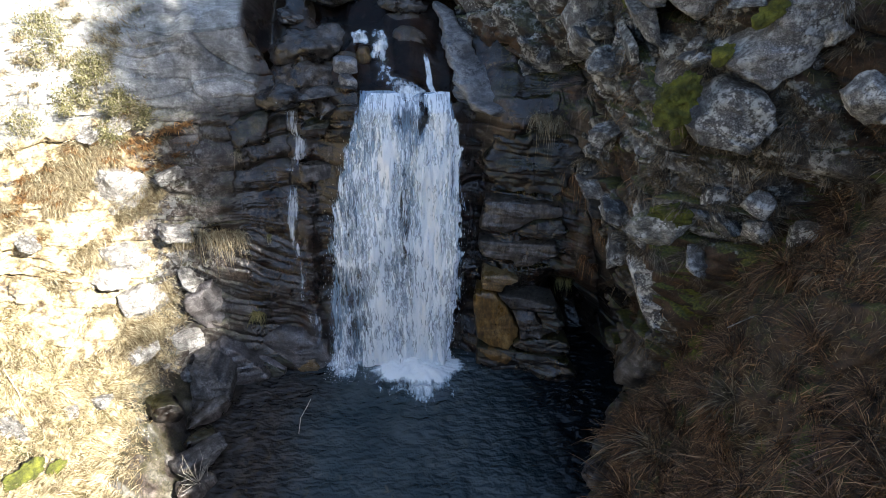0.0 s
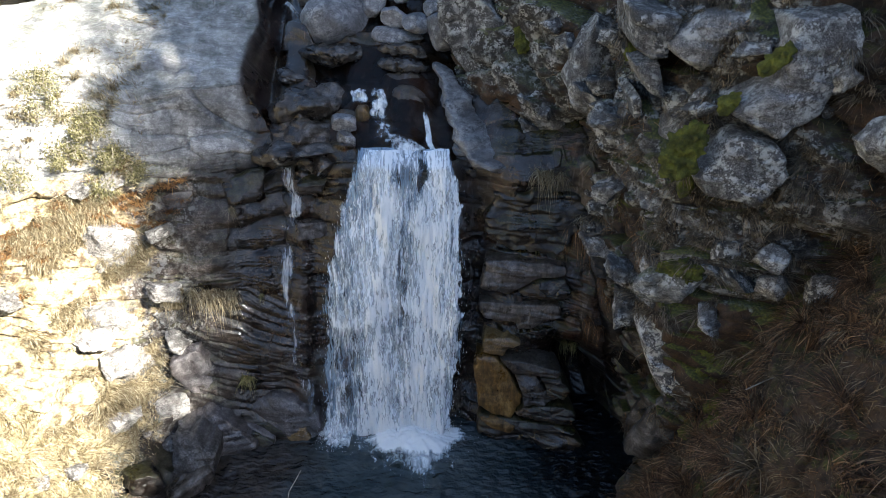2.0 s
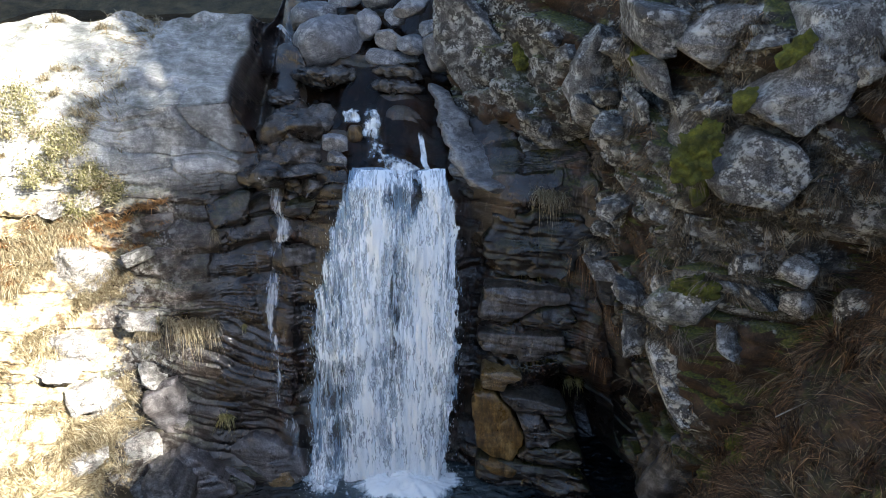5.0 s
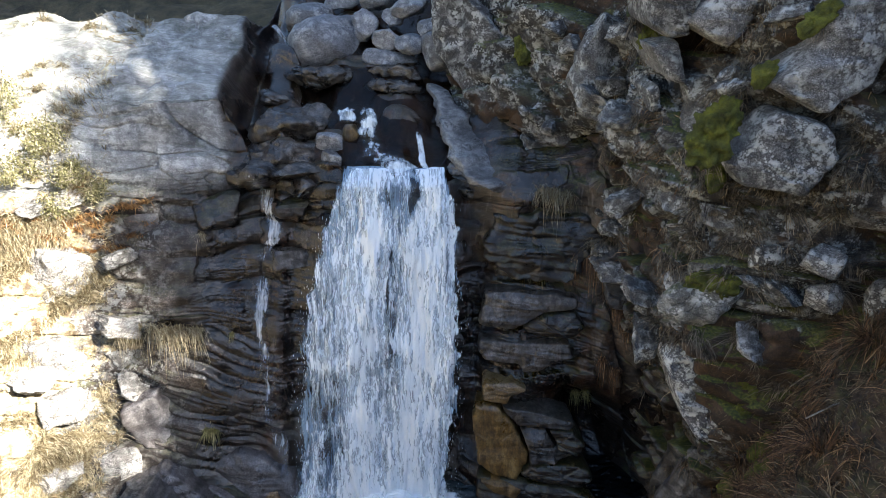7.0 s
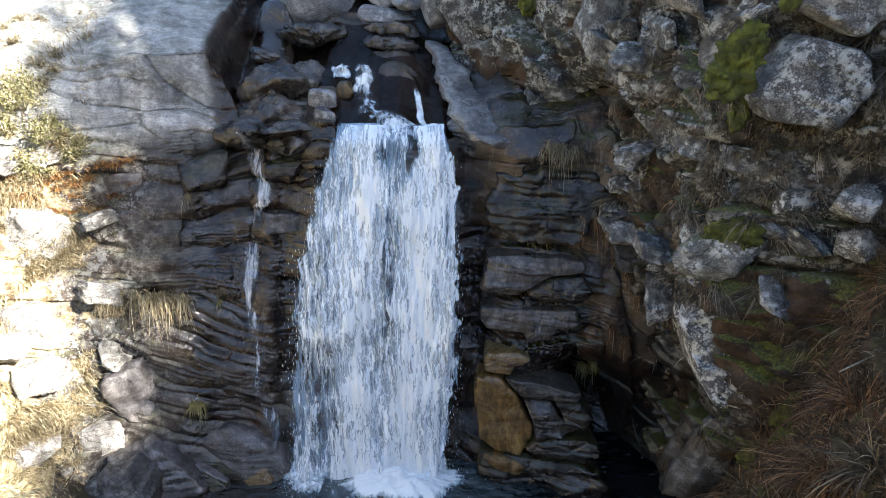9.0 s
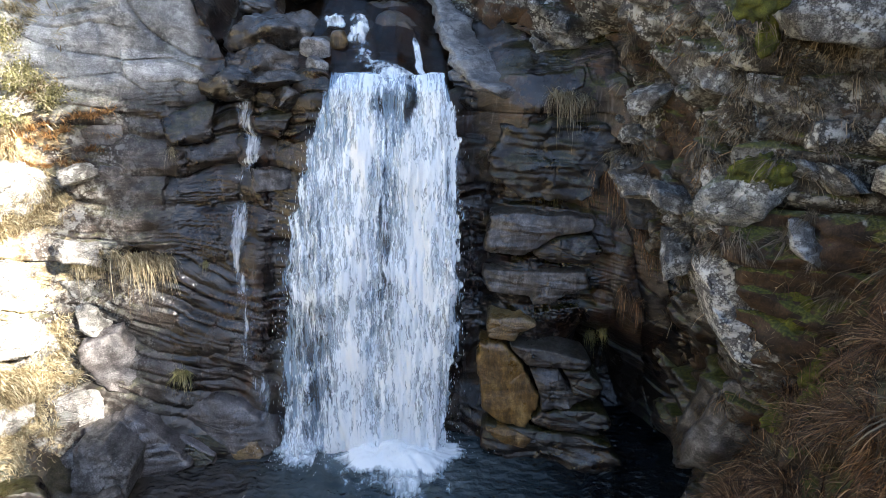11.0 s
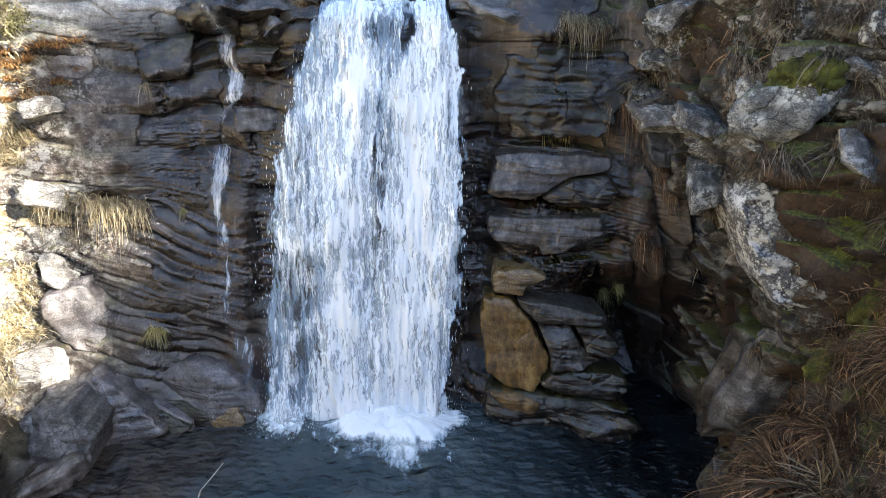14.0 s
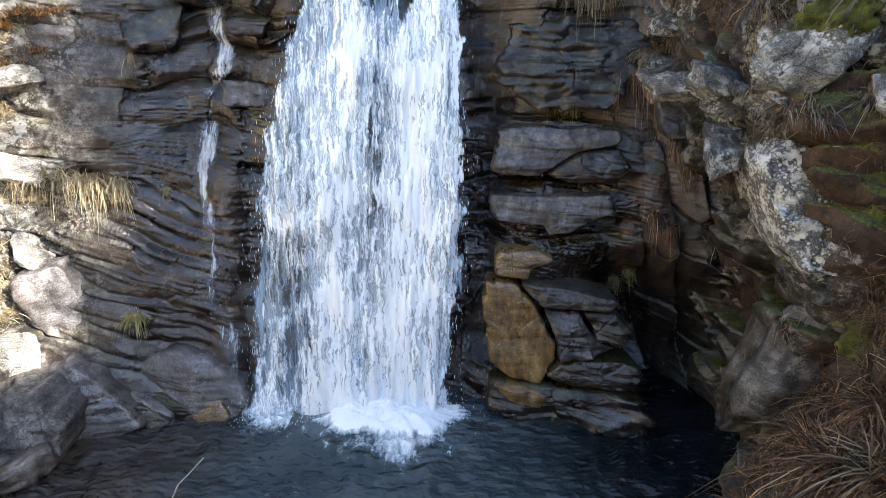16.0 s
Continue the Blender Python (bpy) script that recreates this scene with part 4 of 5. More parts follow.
# along the slope, foot, height
for i, (y, z, tall) in enumerate([(-12.5, 17.5, 3.5), (-10.8, 18.0, 3.6), (-9.2, 18.6, 3.6), (-7.8, 19.2, 3.8), (-6.4, 20.2, 4.2), (-5.3, 21.0, 4.2), (-4.4, 21.4, 4.3), (-3.9, 21.6, 4.2), (-3.4, 21.6, 4.4), (-2.9, 21.2, 4.6), (-2.3, 21.2, 4.6), (-1.9, 20.8, 5.0), (-1.3, 20.9, 4.4), (-0.95, 21.2, 7.6), (-0.45, 21.4, 9.6), (-0.2, 23.2, 11.0), (-0.05, 22.2, 10.5), (0.2, 23.8, 11.0), (0.4, 23.8, 9.0), (0.6, 25.2, 9.5), (0.8, 26.0, 8.0), (1.4, 28.0, 6.5), (2.3, 30.0, 5.5), (3.4, 31.5, 5.5), (5.2, 34.0, 6.0), (7.4, 38.0, 6.0)]):
    m = pose(22 + rng.uniform(-0.8, 1.6), y, z, 0, 0, rng.uniform(0, 360))
    if len(kinds) < 3:
        tree_ = tree(3 + i, 7.0)
        tree_.matrix_basis = m
        kinds.append(tree_)
    else:
        tree_ = copy_thing(kinds[i % 3], m)
    tree_.scale = (0.75 + 0.035 * tall, 0.75 + 0.035 * tall, tall / 7.0)


# ---- rocks ----
def unit_sphere(level):
    bm = bmesh.new()
    bmesh.ops.create_icosphere(bm, subdivisions=level, radius=1.0)
    vs = np.array([v_.co[:] for v_ in bm.verts])
    fs = [tuple(v_.index for v_ in f.verts) for f in bm.faces]
    bm.free()
    return vs, fs


def unit_cube(n):
    """The faces of a cube as fine grids, joined along the edges."""
    g = np.linspace(-1, 1, n + 1)
    index, vs, fs = {}, [], []
    for axis in range(3):
        for sign in (-1, 1):
            ids = np.zeros((n + 1, n + 1), int)
            for i in range(n + 1):
                for j in range(n + 1):
                    c = [0.0, 0.0, 0.0]
                    c[axis], c[(axis + 1) % 3], c[(axis + 2) % 3] = sign, g[i], g[j]
                    key = tuple(round(a * 1000) for a in c)
                    if key not in index:
                        index[key] = len(vs)
                        vs.append(c)
                    ids[i, j] = index[key]
            for i in range(n):
                for j in range(n):
                    q = (ids[i, j], ids[i + 1, j], ids[i + 1, j + 1], ids[i, j + 1])
                    fs.append(q if sign > 0 else q[::-1])
    return np.array(vs), [tuple(int(a) for a in f) for f in fs]


SPHERES = {k: unit_sphere(k) for k in (3, 4, 5)}
SPHERES["cube"] = unit_cube(18)


def rock_mesh(name, size, seed, material, boxy=3.0, cuts=7, rough=0.1, level=4):
    """A weathered block: a rounded box, split off along a few planes, with uneven faces."""
    d, fs = SPHERES[level]
    rs = np.random.RandomState(seed)
    r = (np.abs(d) ** boxy).sum(1) ** (-1 / boxy)
    p = d * r[:, None]
    if level == "cube":
        for corner in np.array(np.meshgrid((-1, 1), (-1, 1), (-1, 1))).reshape(3, -1).T:
            p = p + np.outer(np.prod((1 + d * corner) / 2, axis=1), rs.uniform(-0.3, 0.3, 3))
        d = p / np.linalg.norm(p, axis=1)[:, None]
    for _ in range(cuts):
        n = rs.normal(size=3)
        n /= np.linalg.norm(n)
        t = p @ n - rs.uniform(0.62, 0.95)
        p = p - np.outer(np.maximum(t, 0) * 0.92, n)
    s = np.array(size) / 2
    q = p * s
    f = 1.6 / max(0.35, float(s.mean()))
    h = rough * (0.7 * fbm(*(q.T * f), 3, seed) + 0.5 * fbm(*(q.T * f * 3.1), 3, seed + 5))
    q = q + d * (h * float(s.mean()))[:, None]
    return mesh_of(name, q, fs, material, True)


EYE_MID = Vector((0.1, 2.5, 9.0))


def put_rock(name, row, seed, material, depth=0.8, sink=0.2, roll=0.0, boxy=3.0, cuts=7, rough=0.1, level=4, parent=None, facing=True, label="", category="", group=""):
    """row: the middle of the visible face, and the width and height across it."""
    x, y, z, w_, h_ = row
    dep = depth * min(w_, h_ * 1.3)
    way = Vector((x, y, z)) - EYE_MID
    yaw = math.degrees(math.atan2(way.x, way.y)) if facing else 0
    ob = new(name, rock_mesh(name, (w_, dep, h_), seed, material, boxy, cuts, rough, level))
    back = Vector((way.x, way.y, 0)).normalized() * (dep * sink) if facing else Vector((0, dep * sink, 0))
    ob.matrix_basis = pose(x + back.x, y + back.y, z + back.z, -8, 0, -yaw) @ pose(0, 0, 0, 0, roll, 0)
    if parent is not None:
        under(ob, parent, label)
    else:
        tagged(ob, label, category, group)
    return ob


def plate(outline, proud, seed, material, label="", dome=0.05, skew=0.0, rough=0.03, depth=0.7, nose=0.0, at=face_y, thing=""):
    """A slab standing out of the cliff: its outline across and up the face, rounded off at the rim and running back into the rock."""
    o = np.array(outline, float)
    b = np.roll(o, -1, 0)
    o = np.stack([0.93 * o + 0.07 * b, 0.07 * o + 0.93 * b], 1).reshape(-1, 2)
    c = o.mean(0)
    seg = np.linalg.norm(np.roll(o, -1, 0) - o, axis=1)
    gone = np.concatenate([[0], np.cumsum(seg)])
    m = 160
    q = np.linspace(0, gone[-1], m)
    ring = np.stack([np.interp(q, gone, np.append(o[:, k], o[0, k])) for k in (0, 1)], -1) - c
    ring = ring * (1 + (0.03 if thing else 0.07) * fbm(ring[:, :1] * 3.5, ring[:, 1:] * 6, 0, 4, seed, 0.6))
    rr = np.concatenate([np.linspace(0.02, 0.93, 22), (0.965, 0.985, 1.0, 1.01, 1.0, 0.97, 0.9)])
    back = np.concatenate([np.zeros(22), (0.012, 0.03, 0.065, 0.14, 0.3, 0.6, 1.0)]) * depth
    x = c[0] + rr[:, None] * ring[None, :, 0]
    z = c[1] + rr[:, None] * ring[None, :, 1]
    h = dome * (1 - np.minimum(rr, 1)[:, None] ** 2) + 0.6 * rough * blocks(x, z, 0.5, 0.3, -0.2, 1.0, seed + 3)[0] + skew * (x - c[0]) + nose * (z - c[1]) + rough * (fbm(x * 1.4, z * 2.2, 0, 4, seed + 1) + 0.5 * fbm(x * 1.2, z * 9, 0, 4, seed + 2))
    y = at(x, z) - proud - h + back[:, None]
    if thing:
        return tagged(sheet("boulder", x, y, z, material), label, "boulder", thing)
    return under(sheet("stone", x, y, z, material), cliff, label)


# blocks of the cliff beside the fall: dark undercut beds, pale washed faces, the ochre slab by the pool
plate([(0.98, 5.7), (1.35, 6.25), (2.1, 6.44), (3.2, 6.36), (3.45, 5.97), (3.15, 5.42), (2.9, 5.07), (1.73, 5.0), (1.15, 5.35)], 0.16, 601, M_WET_BLOCK, "dark rounded block of wet rock", 0.06, rough=0.09, nose=-0.08)
plate([(1.02, 4.64), (1.59, 4.72), (2.98, 4.7), (2.95, 4.5), (2.3, 4.33), (1.78, 3.97), (1.0, 3.94)], 0.2, 602, M_PALE_BLOCK, "pale smooth block of wet rock", 0.03, nose=-0.12, rough=0.03)
plate([(2.3, 4.32), (2.99, 4.44), (3.2, 4.21), (2.94, 3.88), (2.18, 3.9), (1.86, 3.97)], 0.22, 603, M_WET_BLOCK, "", 0.12, rough=0.06)
plate([(1.0, 3.58), (1.9, 3.63), (2.88, 3.7), (2.96, 3.43), (2.3, 3.1), (1.92, 2.99), (1.85, 3.15), (0.97, 3.18)], 0.14, 604, M_PALE_BLOCK, "pale streaked bed of wet rock", 0.03, nose=-0.1, rough=0.03)
plate([(1.05, 2.72), (1.71, 2.76), (2.04, 2.62), (1.68, 2.47), (1.56, 2.3), (1.06, 2.3)], 0.2, 605, M_OCHRE_PALE, "pale block stained with ochre", 0.05, nose=-0.1)
plate([(0.88, 2.24), (1.4, 2.21), (1.75, 1.8), (2.06, 1.24), (2.03, 0.93), (1.78, 0.56), (1.3, 0.68), (0.93, 0.98), (0.86, 1.6)], 0.27, 606, M_RUST_BLOCK, "smooth ochre-stained slab of wet rock", 0.02, skew=-0.12, rough=0.014)
plate([(1.44, 2.25), (2.14, 2.19), (3.06, 2.06), (2.93, 1.88), (2.44, 1.87), (1.78, 1.87)], 0.26, 607, M_PALE_BLOCK, "pale grey slab of wet rock", 0.05, skew=-0.06, rough=0.03)
plate([(1.85, 1.77), (2.42, 1.83), (2.67, 1.42), (3.09, 1.23), (2.6, 1.08), (2.12, 1.05), (2.05, 1.41)], 0.22, 608, M_PALE_BLOCK, "broken grey slab of wet rock", 0.06, skew=-0.15, rough=0.06)
plate([(2.5, 1.84), (3.0, 1.85), (3.3, 1.55), (3.1, 1.3), (2.72, 1.42)], 0.2, 609, M_WET_BLOCK, "", 0.08, rough=0.06)
plate([(2.1, 1.0), (3.2, 1.1), (3.5, 0.85), (3.3, 0.6), (2.2, 0.62), (1.9, 0.75)], 0.24, 610, M_WET_BLOCK, "", 0.06, rough=0.06)
plate([(0.85, 0.6), (1.3, 0.62), (1.9, 0.55), (3.47, 0.55), (3.6, 0.2), (3.3, -0.2), (1.7, -0.2), (0.95, 0.1)], 0.3, 611, M_WET_BLOCK, "", 0.06, rough=0.07)
plate([(1.02, 0.58), (1.5, 0.6), (1.95, 0.46), (1.8, 0.26), (1.3, 0.3)], 0.38, 612, M_RUST_BLOCK, "rust-brown foot of wet rock", 0.04)
plate([(3.35, 5.6), (3.9, 6.0), (4.4, 5.5), (4.3, 4.6), (3.6, 4.7)], 0.3, 614, M_SLATE, "smooth blue-grey upright rock", 0.02, skew=-0.2, rough=0.06)
put_rock("stone", (5.25, 11.3, 1.5, 0.95, 2.1), 124, M_SMOOTH, 0.7, 0.34, 12, 9, 2, 0.09, "cube", parent=cliff, label="pale smooth block of wet rock")
BLOCKS_LEFT = [(-6.1, 12.3, 1.85, 1.25, 1.3, -6), (-6.05, 11.7, 0.35, 1.4, 0.9, 18), (-6.8, 11.6, 1.1, 0.8, 0.8, 10), (-6.65, 11.2, 0.4, 0.9, 0.7, 20), (-6.1, 13.75, 5.2, 0.8, 0.55, 5), (-6.8, 12.8, 3.2, 1.2, 0.9, 15), (-7.65, 13.0, 5.1, 1.8, 1.2, 5), (-7.4, 11.8, 2.5, 1.1, 1.0, 18), (-7.8, 12.2, 3.6, 1.2, 0.8, 12), (-6.3, 14.0, 5.95, 0.8, 0.45, 4)]
for i, (x, y, z, w_, h_, ro) in enumerate(BLOCKS_LEFT):
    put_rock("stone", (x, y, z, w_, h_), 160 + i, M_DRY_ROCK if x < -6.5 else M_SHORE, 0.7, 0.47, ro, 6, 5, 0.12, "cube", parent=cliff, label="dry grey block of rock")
BLOCKS_BEDS = [(-4.85, 14.4, 6.1, 0.9, 0.8, 2), (-3.15, 14.4, 6.2, 0.8, 0.4, 4), (-3.3, 14.1, 5.1, 0.9, 0.42, 6), (-5.5, 13.4, 3.8, 1.5, 0.45, 10)]
for i, (x, y, z, w_, h_, ro) in enumerate(BLOCKS_BEDS):
    put_rock("stone", (x, y, z, w_, h_), 180 + i, M_PALE_BLOCK if i == 2 else M_WET_BLOCK, 0.9, 0.34, ro, 9, 3, 0.12, "cube", parent=cliff)

# the smooth rock with its orange corner, thin leaves and tilted slabs at the water's edge
def bank_face(y0):
    return lambda x, z: y0 + 0.5 * (z + 0.05) + 0 * x


plate([(-5.29, 0.82), (-4.55, 1.08), (-3.88, 0.86), (-3.3, 0.45), (-3.15, 0.1), (-3.5, -0.2), (-4.3, -0.2), (-4.81, 0.45)], 0, 620, M_SHORE, "smooth damp rock sloping into the pool", 0.14, rough=0.03, depth=1.2, at=bank_face(11.9))
plate([(-5.36, 0.6), (-4.8, 0.42), (-4.14, 0.2), (-3.94, -0.1), (-4.41, -0.1), (-4.99, 0.22)], 0.1, 621, M_WET_BLOCK, "", 0.03, rough=0.05, depth=0.9, at=bank_face(11.89))
plate([(-5.3, 0.5), (-4.85, 0.36), (-4.38, 0.1), (-4.4, -0.12), (-4.7, -0.05), (-5.1, 0.28)], 0.16, 622, M_SHORE, "thin leaf of grey rock at the water", 0.02, rough=0.03, depth=0.9, at=bank_face(11.8))
plate([(-5.26, 0.39), (-4.85, 0.31), (-4.38, 0.07), (-4.64, -0.1), (-5.07, 0.2)], 0, 623, M_WET_BLOCK, "", 0.02, rough=0.04, depth=0.9, at=bank_face(11.56))
plate([(-6.47, 1.0), (-5.98, 1.1), (-5.52, 0.83), (-5.1, 0.44), (-4.78, 0.1), (-5.2, -0.15), (-5.69, -0.2), (-6.1, -0.1), (-6.39, 0.49)], 0, 624, M_SHORE, "tilted grey slab at the edge of the pool", 0.05, skew=-0.15, rough=0.05, depth=1.4, at=bank_face(11.25))
plate([(-6.6, 1.06), (-6.02, 0.97), (-5.58, 0.62), (-5.62, 0.2), (-5.85, -0.2), (-6.6, -0.2)], 0, 625, M_SMOOTH, "dark damp slab at the edge of the pool", 0.08, rough=0.07, depth=1.4, at=bank_face(10.4))
plate([(-4.15, 0.14), (-3.85, 0.32), (-3.6, 0.3), (-3.45, 0.05), (-3.6, -0.12), (-4.0, -0.1)], 0.09, 626, M_OCHRE_PALE, "ochre-stained corner of smooth rock", 0.03, rough=0.02, depth=0.5, at=bank_face(11.9))

# boulders in the stream bed above the fall
STREAM_A = [(-2.8, 18.2, 9.2, 2.0, 1.3), (-3.25, 19.0, 9.6, 1.5, 1.0), (-1.9, 18.4, 9.65, 0.8, 0.9), (-1.28, 17.9, 9.35, 0.72, 0.6), (-0.68, 17.5, 9.3, 0.75, 0.55), (-0.2, 17.6, 9.65, 0.65, 0.45), (-0.05, 17.1, 9.15, 0.85, 0.95), (-1.15, 18.4, 9.8, 0.55, 0.45), (-1.2, 17.7, 8.85, 1.4, 0.5), (-0.7, 18.2, 10.1, 1.0, 0.5), (-2.6, 19.3, 10.1, 1.1, 0.5), (-1.6, 19.0, 10.15, 0.9, 0.5)]
for i, row in enumerate(STREAM_A):
    put_rock("boulder", row, 200 + i, M_STREAM, 0.95, 0.15, (i * 37) % 30 - 15, 2.8, 9, 0.08, label="rounded grey stream boulder above the waterfall", category="boulder", group="stream boulders")
LEDGES = [(-3.2, 17.4, 8.38, 1.2, 0.6, 8), (-2.75, 17.2, 8.5, 1.5, 0.5, 3), (-1.06, 17.35, 8.55, 1.6, 0.5, 6), (-1.05, 17.0, 8.3, 1.6, 0.44, 9), (-3.82, 16.7, 8.05, 1.1, 0.36, 12), (-3.2, 15.95, 7.5, 2.5, 0.95, 2),
          (-3.48, 15.2, 7.1, 2.5, 0.75, 3), (-3.45, 14.75, 6.75, 2.4, 0.65, 2), (-3.0, 14.55, 6.5, 0.9, 0.6, 5)]
for i, (x, y, z, w_, h_, ro) in enumerate(LEDGES):
    put_rock("stone", (x, y, z, w_, h_), 220 + i, M_BROWN, 2.2, 0.3, ro, 3.0, 6, 0.16, 5, parent=cliff, label="smooth brown washed rock in the stream")
put_rock("stone", (-2.42, 15.2, 7.48, 0.55, 0.42), 234, M_STREAM, 1.0, 0.2, 2, 4, 3, 0.1, "cube", parent=cliff, label="pale washed stone beside the cascade")
put_rock("stone", (-2.38, 14.95, 7.12, 0.42, 0.5), 235, M_STREAM, 1.0, 0.2, -3, 4, 3, 0.1, "cube", parent=cliff, label="pale washed stone beside the cascade")
put_rock("stone", (-1.98, 15.6, 7.55, 0.4, 0.45), 236, M_RUST_BLOCK, 1.0, 0.2, 10, 3, 4, 0.08, parent=cliff, label="small orange stained stone in the stream")


def ridge(line, seed, material):
    """A long rounded rib of rock along a line of (x, y, z, width, thickness)."""
    line = np.array(line, float)
    n, k = 70, 36
    s_ = np.linspace(0, len(line) - 1, n)
    P_ = np.stack([np.interp(s_, np.arange(len(line)), line[:, c]) for c in range(5)], -1)
    for _ in range(4):
        P_[1:-1] = (P_[:-2] + 2 * P_[1:-1] + P_[2:]) / 4
    d = np.gradient(P_[:, :3], axis=0)
    d /= np.linalg.norm(d, axis=1)[:, None]
    side = np.cross(d, (0, 0, 1.0))
    side /= np.linalg.norm(side, axis=1)[:, None]
    up = np.cross(side, d)
    a = np.linspace(0, 2 * np.pi, k)
    cx, cz = np.sign(np.cos(a)) * np.abs(np.cos(a)) ** 0.6, np.sign(np.sin(a)) * np.abs(np.sin(a)) ** 0.4
    end = np.sqrt(np.clip(1 - np.abs(np.linspace(-1, 1, n)) ** 6, 0.0, 1))[:, None]
    Q = P_[:, None, :3] + side[:, None] * (cx[None] * P_[:, 3:4] * end / 2)[..., None] + up[:, None] * (cz[None] * P_[:, 4:5] * end / 2)[..., None]
    lay = (Q[..., 2] * 7 + Q[..., 0] * 1.6 + 0.8 * fbm(Q[..., 0], Q[..., 1], Q[..., 2], 3, seed)) % 1
    h = (0.08 * fbm(Q[..., 0] * 1.2, Q[..., 1] * 1.2, Q[..., 2] * 5.0, 5, seed) - 0.025 * ease(0.0, 0.25, lay) * lay) * end
    Q = Q + side[:, None] * (h * cx[None])[..., None] + up[:, None] * (h * cz[None])[..., None]
    return sheet("stone", Q[..., 0], Q[..., 1], Q[..., 2], material)


under(ridge([(-0.25, 17.1, 8.4, 0.4, 0.4), (0.1, 16.5, 8.2, 0.5, 0.45), (0.27, 15.95, 7.95, 0.55, 0.45), (0.5, 15.45, 7.6, 0.9, 0.4), (0.85, 15.05, 7.3, 1.4, 0.34), (1.2, 14.75, 7.08, 1.9, 0.3), (1.6, 14.45, 6.9, 1.7, 0.3), (1.8, 14.3, 6.8, 1.2, 0.3)], 241, M_RIB), cliff, "long pale washed rib of rock beside the lip")
for i, row in enumerate([(0.95, 14.62, 6.98, 1.5, 0.3), (1.1, 14.5, 6.75, 1.6, 0.28), (1.15, 14.45, 6.5, 1.4, 0.3)]):
    put_rock("stone", row, 243 + i, M_RIB if i < 2 else M_BROWN, 1.6, 0.15, 7 + 2 * i, 3.5, 3, 0.14, 5, parent=cliff, label="pale layered ledge beside the lip" if i < 2 else "")

# boulders on the right-hand slope
def slope_face(y0, lean_=0.0, turn_=0.0, x0=5.0, z0=9.0):
    return lambda x, z: y0 + lean_ * (z - z0) + turn_ * (x - x0)


SLABS = [([(4.65, 9.81), (5.18, 10.38), (5.28, 11.24), (6.13, 11.39), (6.4, 10.78), (6.12, 10.27), (5.91, 9.81), (5.38, 9.45)], slope_face(10.15, 0.12, -0.05), 0.12),
         ([(4.28, 8.6), (4.82, 9.43), (5.5, 9.3), (5.68, 8.87), (5.35, 8.27), (4.51, 8.36)], slope_face(10.15, 0.1, -0.25), 0.06),
         ([(3.8, 10.5), (4.36, 11.09), (5.11, 11.21), (4.62, 10.45), (4.37, 10.14)], slope_face(11.3, 0.1, -0.2, 4.4, 10.5), 0.1),
         ([(3.2, 11.08), (4.03, 10.97), (3.91, 10.57), (3.9, 10.29), (3.65, 10.23), (3.34, 10.41)], slope_face(11.7, 0.1, -0.2, 3.6, 10.5), 0.1),
         ([(3.37, 10.11), (3.81, 10.2), (4.04, 9.47), (3.72, 9.61)], slope_face(11.8, 0.1, -0.2, 3.7, 9.8), 0.08),
         ([(3.87, 8.57), (4.16, 9.16), (4.01, 9.62), (4.4, 9.67), (4.66, 8.9), (4.62, 8.52), (4.0, 8.46)], slope_face(11.75, 0.1, -0.5, 4.2, 9.0), 0.1),
         ([(3.54, 9.34), (3.66, 9.46), (3.8, 8.99), (3.63, 8.99)], slope_face(12.0), 0.04)]
for i, (line_, at_, dome_) in enumerate(SLABS):
    plate(line_, (0.3, 0.22)[i] if i < 2 else 0.2, 640 + i, M_BOULDER, "angular grey granite block speckled with pale lichen", dome_, rough=0.04, depth=1.5, at=at_, thing="boulders on the slope")
BIG = [(0.95, 16.3, 9.3, 1.9, 3.2), (4.1, 13.3, 10.3, 0.7, 0.8), (2.5, 14.9, 8.0, 1.4, 1.9), (3.1, 13.9, 9.4, 1.2, 1.8), (6.3, 8.9, 9.8, 0.8, 1.0)]
for i, row in enumerate(BIG):
    put_rock("boulder", row, 240 + i, M_BOULDER, 0.85, 0.25, (i * 53) % 40 - 20, 5.0, 15, 0.09, 5, label="grey granite boulder speckled with pale lichen", category="boulder", group="boulders on the slope")
put_rock("boulder", (4.52, 10.75, 6.05, 1.5, 1.0), 260, M_MOSSY, 0.9, 0.1, -14, 3, 8, 0.1, 5, label="pale lichened boulder capped with bright green moss", category="boulder", group="boulders on the slope")
plate([(4.1, 4.84), (4.43, 5.13), (5.07, 4.81), (5.02, 4.22), (5.48, 3.67), (5.43, 2.91), (4.79, 3.38), (4.48, 3.83)], 0.32, 650, M_CRUST, "tall grey rock thickly spotted with white lichen", 0.16, rough=0.08, depth=1.6, at=slope_face(10.6, 0.1, -0.2, 4.9, 4.0), thing="boulders on the slope")
put_rock("boulder", (4.95, 10.45, 1.9, 0.95, 2.1), 262, M_SMOOTH, 0.7, 0.2, 12, 5, 4, 0.08, "cube", label="smooth grey slab standing at the edge of the pool", category="boulder")
SMALL = [(4.95, 10.1, 5.3, 0.8, 0.5), (4.3, 11.4, 7.9, 0.65, 0.6), (4.75, 9.8, 7.15, 0.5, 0.5), (5.5, 9.3, 6.7, 0.5, 0.5), (6.15, 9.0, 6.85, 0.6, 0.7), (4.3, 10.8, 7.25, 0.5, 0.55), (4.4, 10.7, 9.75, 0.35, 0.35), (5.3, 9.3, 7.3, 0.6, 0.5), (3.95, 12.6, 9.0, 0.2, 0.55), (5.3, 9.6, 4.4, 0.6, 0.5)]
